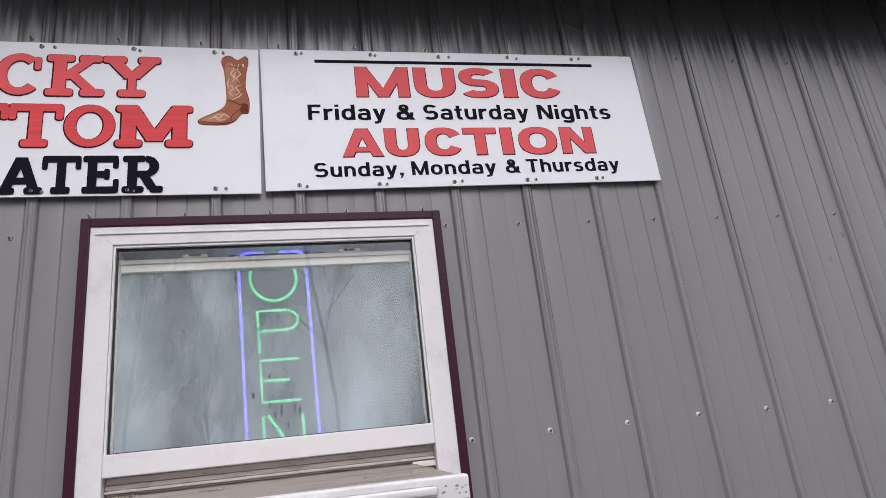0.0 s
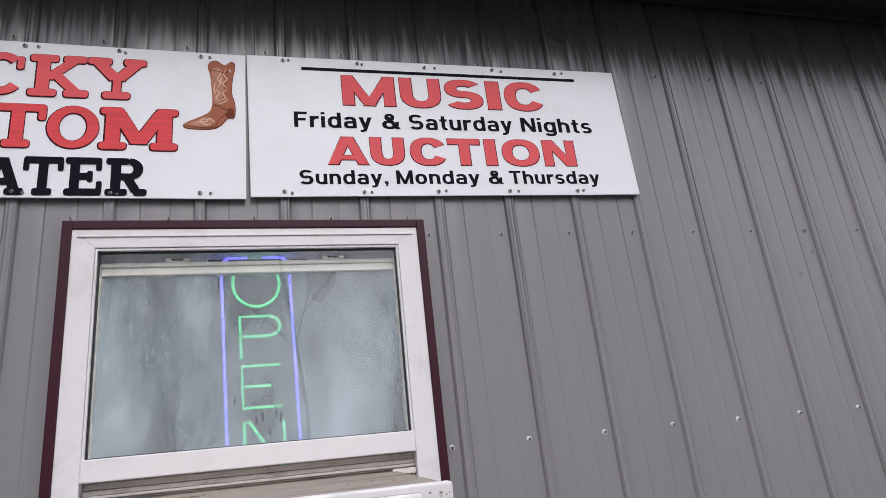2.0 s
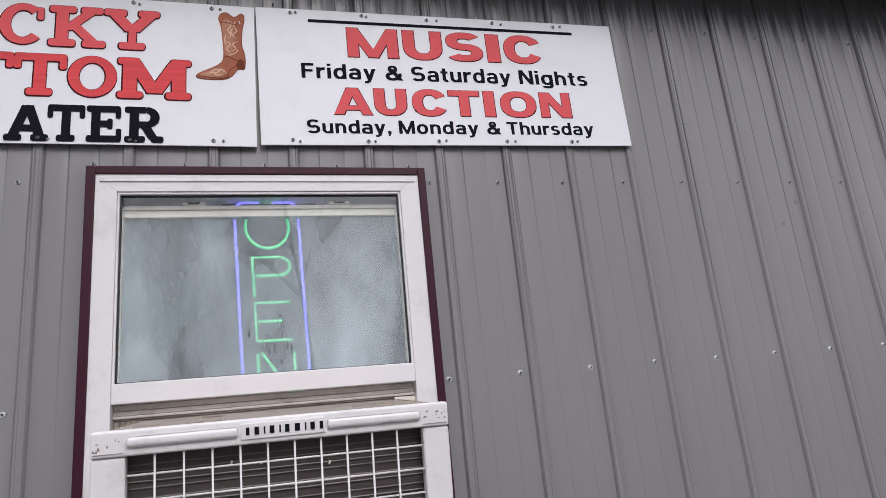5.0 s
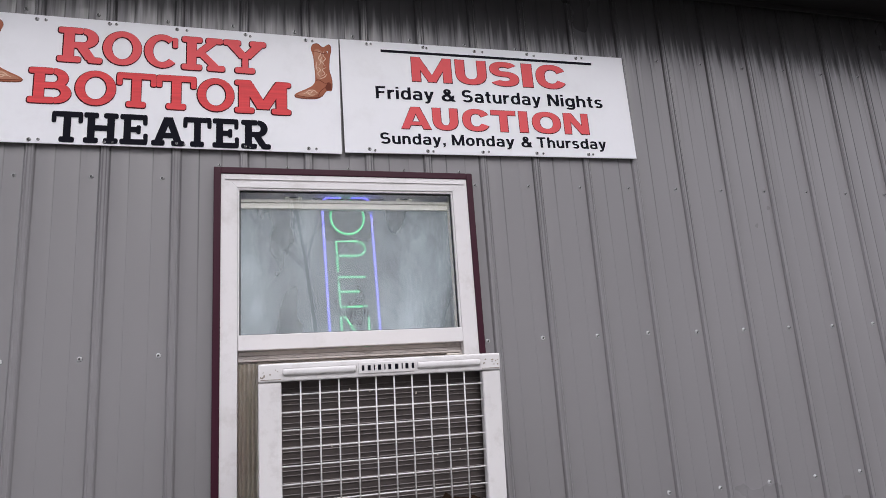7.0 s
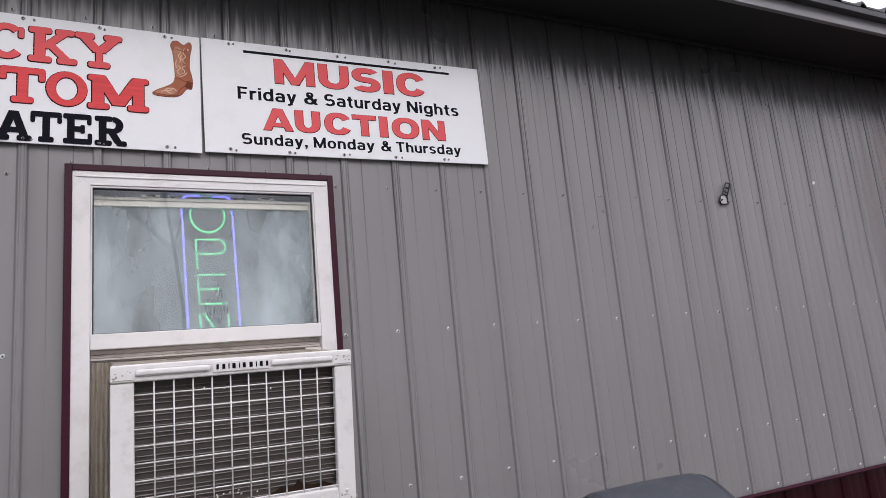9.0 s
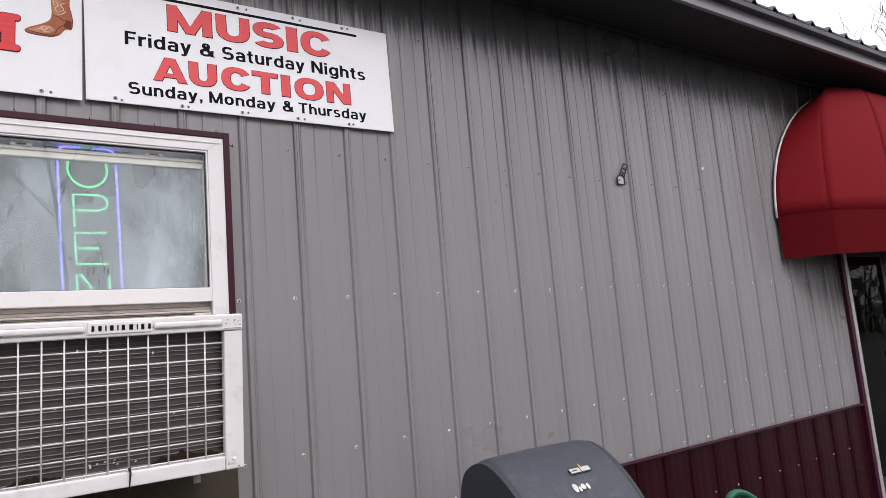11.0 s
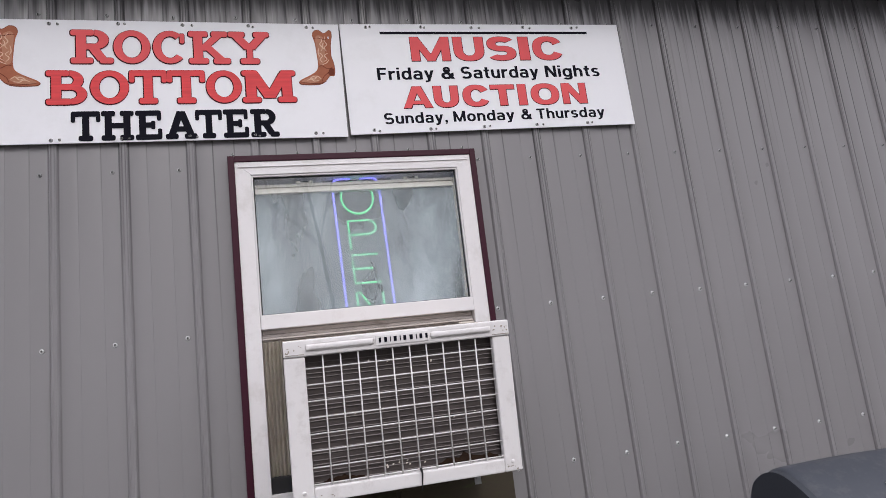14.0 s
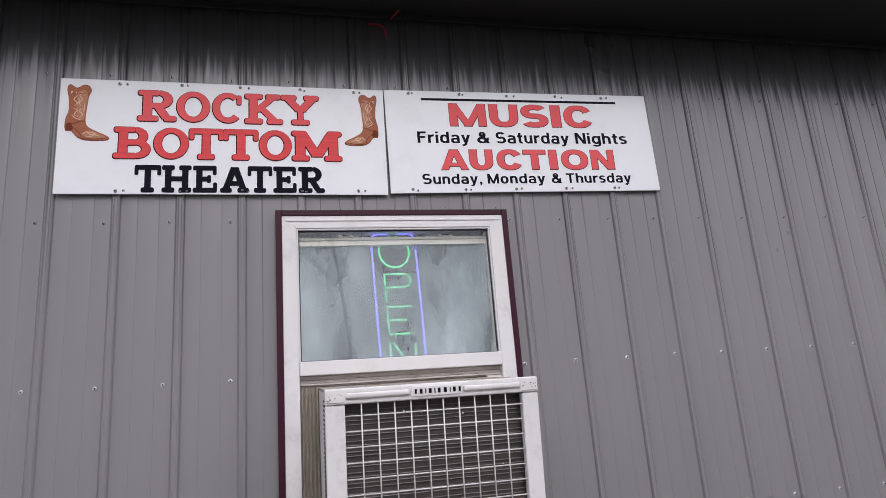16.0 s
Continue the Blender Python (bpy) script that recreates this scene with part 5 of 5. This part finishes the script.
# ---- green resin chair ----
def resin_chair(name, label, at, turn):
    ob = thing(name, label, "chair", (0, 0, 0), group="resin chairs by the wall")
    bm = bmesh.new()
    # curved back: rows from seat to the rounded top, thickened; the sitter faces -y
    rows, cols = 14, 20
    g = {}
    for j in range(rows + 1):
        z = 0.38 + 0.348 * j / rows
        for i in range(cols + 1):
            u = -1 + 2 * i / cols
            half = 0.235 + 0.02 * j / rows
            topz = z - (0.11 * abs(u) ** 2.6) * (j / rows)
            g[i, j] = bm.verts.new((u * half, 0.20 - 0.07 * u * u + 0.10 * j / rows, topz))
    for j in range(rows):
        for i in range(cols):
            hole = j == 11 and 9 <= i <= 10
            slot = 1 <= j <= 5 and i in (4, 8, 11, 15)
            if not hole and not slot:
                bm.faces.new((g[i, j], g[i + 1, j], g[i + 1, j + 1], g[i, j + 1]))
    bmesh.ops.solidify(bm, geom=bm.faces, thickness=0.006)
    part("backrest", bm, GREEN, ob, smooth=True)
    rim = [(-0.262, 0.15, 0.46)] + [(0.255 * u, 0.30 - 0.07 * u * u, 0.729 - 0.11 * abs(u) ** 2.6) for u in [-1 + i / 14 for i in range(29)]] + [(0.262, 0.15, 0.46)]
    part("back_rim", tube(rim, 0.017, n=10), GREEN, ob, smooth=True)
    bm = box(-0.24, 0.24, -0.22, 0.22, 0.395, 0.42, 0.01)
    part("seat", bm, GREEN, ob)
    for s_ in (-1, 1):
        part("armrest", tube([(s_ * 0.262, 0.17, 0.57), (s_ * 0.275, 0.06, 0.595), (s_ * 0.28, -0.12, 0.59), (s_ * 0.272, -0.21, 0.57), (s_ * 0.255, -0.24, 0.42)], 0.022, n=8), GREEN, ob, smooth=True)
        part("leg", tube([(s_ * 0.24, -0.22, 0.42), (s_ * 0.27, -0.27, 0.0)], 0.026, n=8, r1=0.018), GREEN, ob, smooth=True)
        part("leg", tube([(s_ * 0.23, 0.20, 0.42), (s_ * 0.25, 0.29, 0.0)], 0.026, n=8, r1=0.018), GREEN, ob, smooth=True)
    ob.matrix_world = pose(*at, 0, 0, turn)
    return ob


resin_chair("resin_chair", "green molded resin armchair with its back to the maroon wall band", (2.31, -0.75, 0.0), 18)


# ---- small things on the wall ----
clip = thing("cable_bracket", "small black empty cable bracket screwed to grey siding", "bracket", (2.26, -0.004, 2.39))
part("foot_plate", box(2.205, 2.258, -0.009, -0.004, 2.396, 2.440, 0.002), ALU, clip, "scraped pale foot")
for pts in ([(2.258, 2.394), (2.205, 2.392), (2.197, 2.412), (2.208, 2.440), (2.238, 2.452), (2.262, 2.436), (2.258, 2.394)], [(2.222, 2.444), (2.270, 2.520), (2.300, 2.512), (2.256, 2.430)], [(2.238, 2.468), (2.272, 2.456)], [(2.252, 2.492), (2.287, 2.483)], [(2.212, 2.416), (2.222, 2.420)]):
    part("strap", tube([(x, -0.012, z) for x, z in pts], 0.0042, n=6), BLACK, clip)
chip = thing("paint_scuff", "bare scraped patch on the grey siding", "mark", (3.03, -0.002, 2.5))
part("scuff", plate([(3.015, 2.545), (3.03, 2.556), (3.055, 2.566), (3.062, 2.552), (3.04, 2.542), (3.02, 2.535)], -0.001, 0.001), SPECK, chip)
part("scuff", plate([(3.012, 2.42), (3.015, 2.42), (3.016, 2.53), (3.010, 2.53)], -0.001, 0.001), SPECK, chip)
part("wire", tube([(-0.57, -0.024, 3.306), (-0.53, -0.028, 3.306), (-0.505, -0.030, 3.296), (-0.495, -0.030, 3.275), (-0.492, -0.026, 3.245)], 0.004, n=6), WIRE_RED, tagged(thing("loose_wire", "short red loose wire hanging from the soffit edge", "wire", (-0.52, -0.025, 3.245))), smooth=True)
part("wire", tube([(-0.43, -0.06, 3.364), (-0.435, -0.09, 3.345), (-0.455, -0.06, 3.335), (-0.47, -0.035, 3.33)], 0.004, n=6), WIRE_RED, tagged(thing("loose_wire", "short red loose wire hanging from the soffit edge", "wire", (-0.45, -0.05, 3.33))), smooth=True)


# ---- trees behind the yard ----
def bare_tree(label, at, height, seed, fork=0.35, twigs=(8, 6, 4, 3)):
    rnd = random.Random(seed)
    ob = thing("bare_tree", label, "tree", at, group="bare trees across the yard")
    wood, twig = bmesh.new(), bmesh.new()

    def limb(p, d, length, r, level):
        n = 5 if level < 2 else 3
        pts, q, e = [p], Vector(p), Vector(d)
        for i in range(n):
            e = (e + Vector((rnd.uniform(-1, 1), rnd.uniform(-1, 1), rnd.uniform(-0.4, 0.8))) * (0.10 + 0.05 * level)).normalized()
            q = q + e * length / n
            pts.append(q.copy())
        tube(pts, r, wood if level < 2 else twig, n=8 if level == 0 else 5 if level == 1 else 3, r1=r * 0.45)
        if level < 4:
            for i in range(twigs[level]):
                f = rnd.uniform(fork if level == 0 else 0.2, 1.0)
                j = min(n - 1, int(f * n))
                s = pts[j].lerp(pts[j + 1], f * n - j)
                side = Vector((rnd.uniform(-1, 1), rnd.uniform(-1, 1), rnd.uniform(0.1, 0.9))).normalized()
                limb(s, (e * 0.5 + side * 0.9).normalized(), length * rnd.uniform(0.38, 0.6), max(0.010, r * (1 - 0.55 * f) * 0.5), level + 1)

    limb(Vector(at), Vector((0, 0, 1)), height * 0.62, height * 0.0038, 0)
    part("trunk", wood, BARK, ob, smooth=True)
    part("crown", twig, BARK, ob)
    return ob


bare_tree("tall bare winter tree with spreading limbs across the yard", (0.8, -15.5, 0), 15.0, 3, 0.5, (9, 6, 4, 2))
bare_tree("bare winter tree with dense twigs across the yard", (-4.0, -15.0, 0), 14.0, 8, 0.55, (12, 7, 5, 4))
bare_tree("bare winter tree with dense twigs across the yard", (7.6, -16.5, 0), 13.0, 14, 0.45, (8, 5, 4, 2))
bare_tree("bare winter tree at the edge of the woods", (-8.5, -15.0, 0), 13.0, 21)
bare_tree("bare winter tree at the edge of the woods", (9.0, -16.0, 0), 12.0, 33)
bare_tree("bare winter tree beyond the end of the building", (25.5, 6.2, 0), 14.0, 41)

thick = bare_tree("dense bare winter tree in the rank across the yard", (-7.0, -21.0, 0), 13.0, 52, 0.2, (15, 8, 5, 4))
for x, y, turn, size in ((-11.5, -23, 70, 1.0), (-3.2, -24.5, 140, 1.1), (7.5, -25.5, 300, 1.1), (10.5, -22.5, 30, 1.0), (15.5, -20.0, 110, 1.05), (-17.0, -20.5, 250, 1.1), (21.0, -13.0, 190, 1.0)):
    copy_thing(thick, pose(x, y, 0, 0, 0, turn) @ Matrix.Diagonal((size, size, size, 1)))

# far woods: many slim stems and scrub
rnd = random.Random(5)
bm = bmesh.new()
for i in range(600):
    turn_, far_ = rnd.uniform(-205, 25), rnd.uniform(36, 50)
    x, y = far_ * math.cos(radians(turn_)), far_ * math.sin(radians(turn_))
    h = rnd.uniform(2.5, 5.5)
    p = Vector((x, y, 0))
    tube([p, p + Vector((rnd.uniform(-0.4, 0.4), rnd.uniform(-0.4, 0.4), h * 0.5)), p + Vector((rnd.uniform(-1, 1), rnd.uniform(-1, 1), h))], rnd.uniform(0.05, 0.14), bm, n=4, r1=0.02)
    for j in range(9):
        f = rnd.uniform(0.15, 0.95)
        s = p + Vector((0, 0, h * f))
        tube([s, s + Vector((rnd.uniform(-1.6, 1.6), rnd.uniform(-1.2, 1.2), rnd.uniform(0.3, 1.6)))], 0.03, bm, n=3, r1=0.008)
tagged(part("far_woods", bm, WOODS), "leafless winter woods far across the yard", "woods", kind="stuff")
bm = bmesh.new()
for i in range(4200):
    turn_, far_ = rnd.uniform(-205, 25), rnd.uniform(34, 48)
    x, y = far_ * math.cos(radians(turn_)), far_ * math.sin(radians(turn_))
    z = rnd.uniform(0, 1) ** 1.6 * 4.2
    r_ = rnd.uniform(0.25, 0.8)
    d = [Vector((rnd.uniform(-1, 1), rnd.uniform(-1, 1), rnd.uniform(-1, 1))).normalized() * r_ for _ in range(3)]
    bm.faces.new([bm.verts.new(Vector((x, y, z + 0.2)) + q) for q in d])
tagged(part("scrub", bm, WOODS), "tangled green and brown scrub under the woods", "scrub", kind="stuff")

# ---- screws of the siding, last ----
def clear(x, z):
    if -0.985 < x < -0.012 and 1.1 < z < 2.46:
        return False
    if 4.55 < x < 6.2 and z < 2.2:
        return False
    if -1.77 < x < 0.725 and 2.53 < z < 2.985:
        return False
    return True


random.seed(9)
for k in range(-16, 33):
    for z in (3.02, 2.41, 1.80, 1.19, 0.895, 0.58):
        x = k * PITCH
        if clear(x, z):
            # rows in shade take the darker screw, the middle rows the paler one
            share("screw", SCREW_PALE if 0.7 < z < 2.2 else SCREW_MESH, wall_front, (x + random.uniform(-0.003, 0.003), 0.0, z + random.uniform(-0.003, 0.003)))
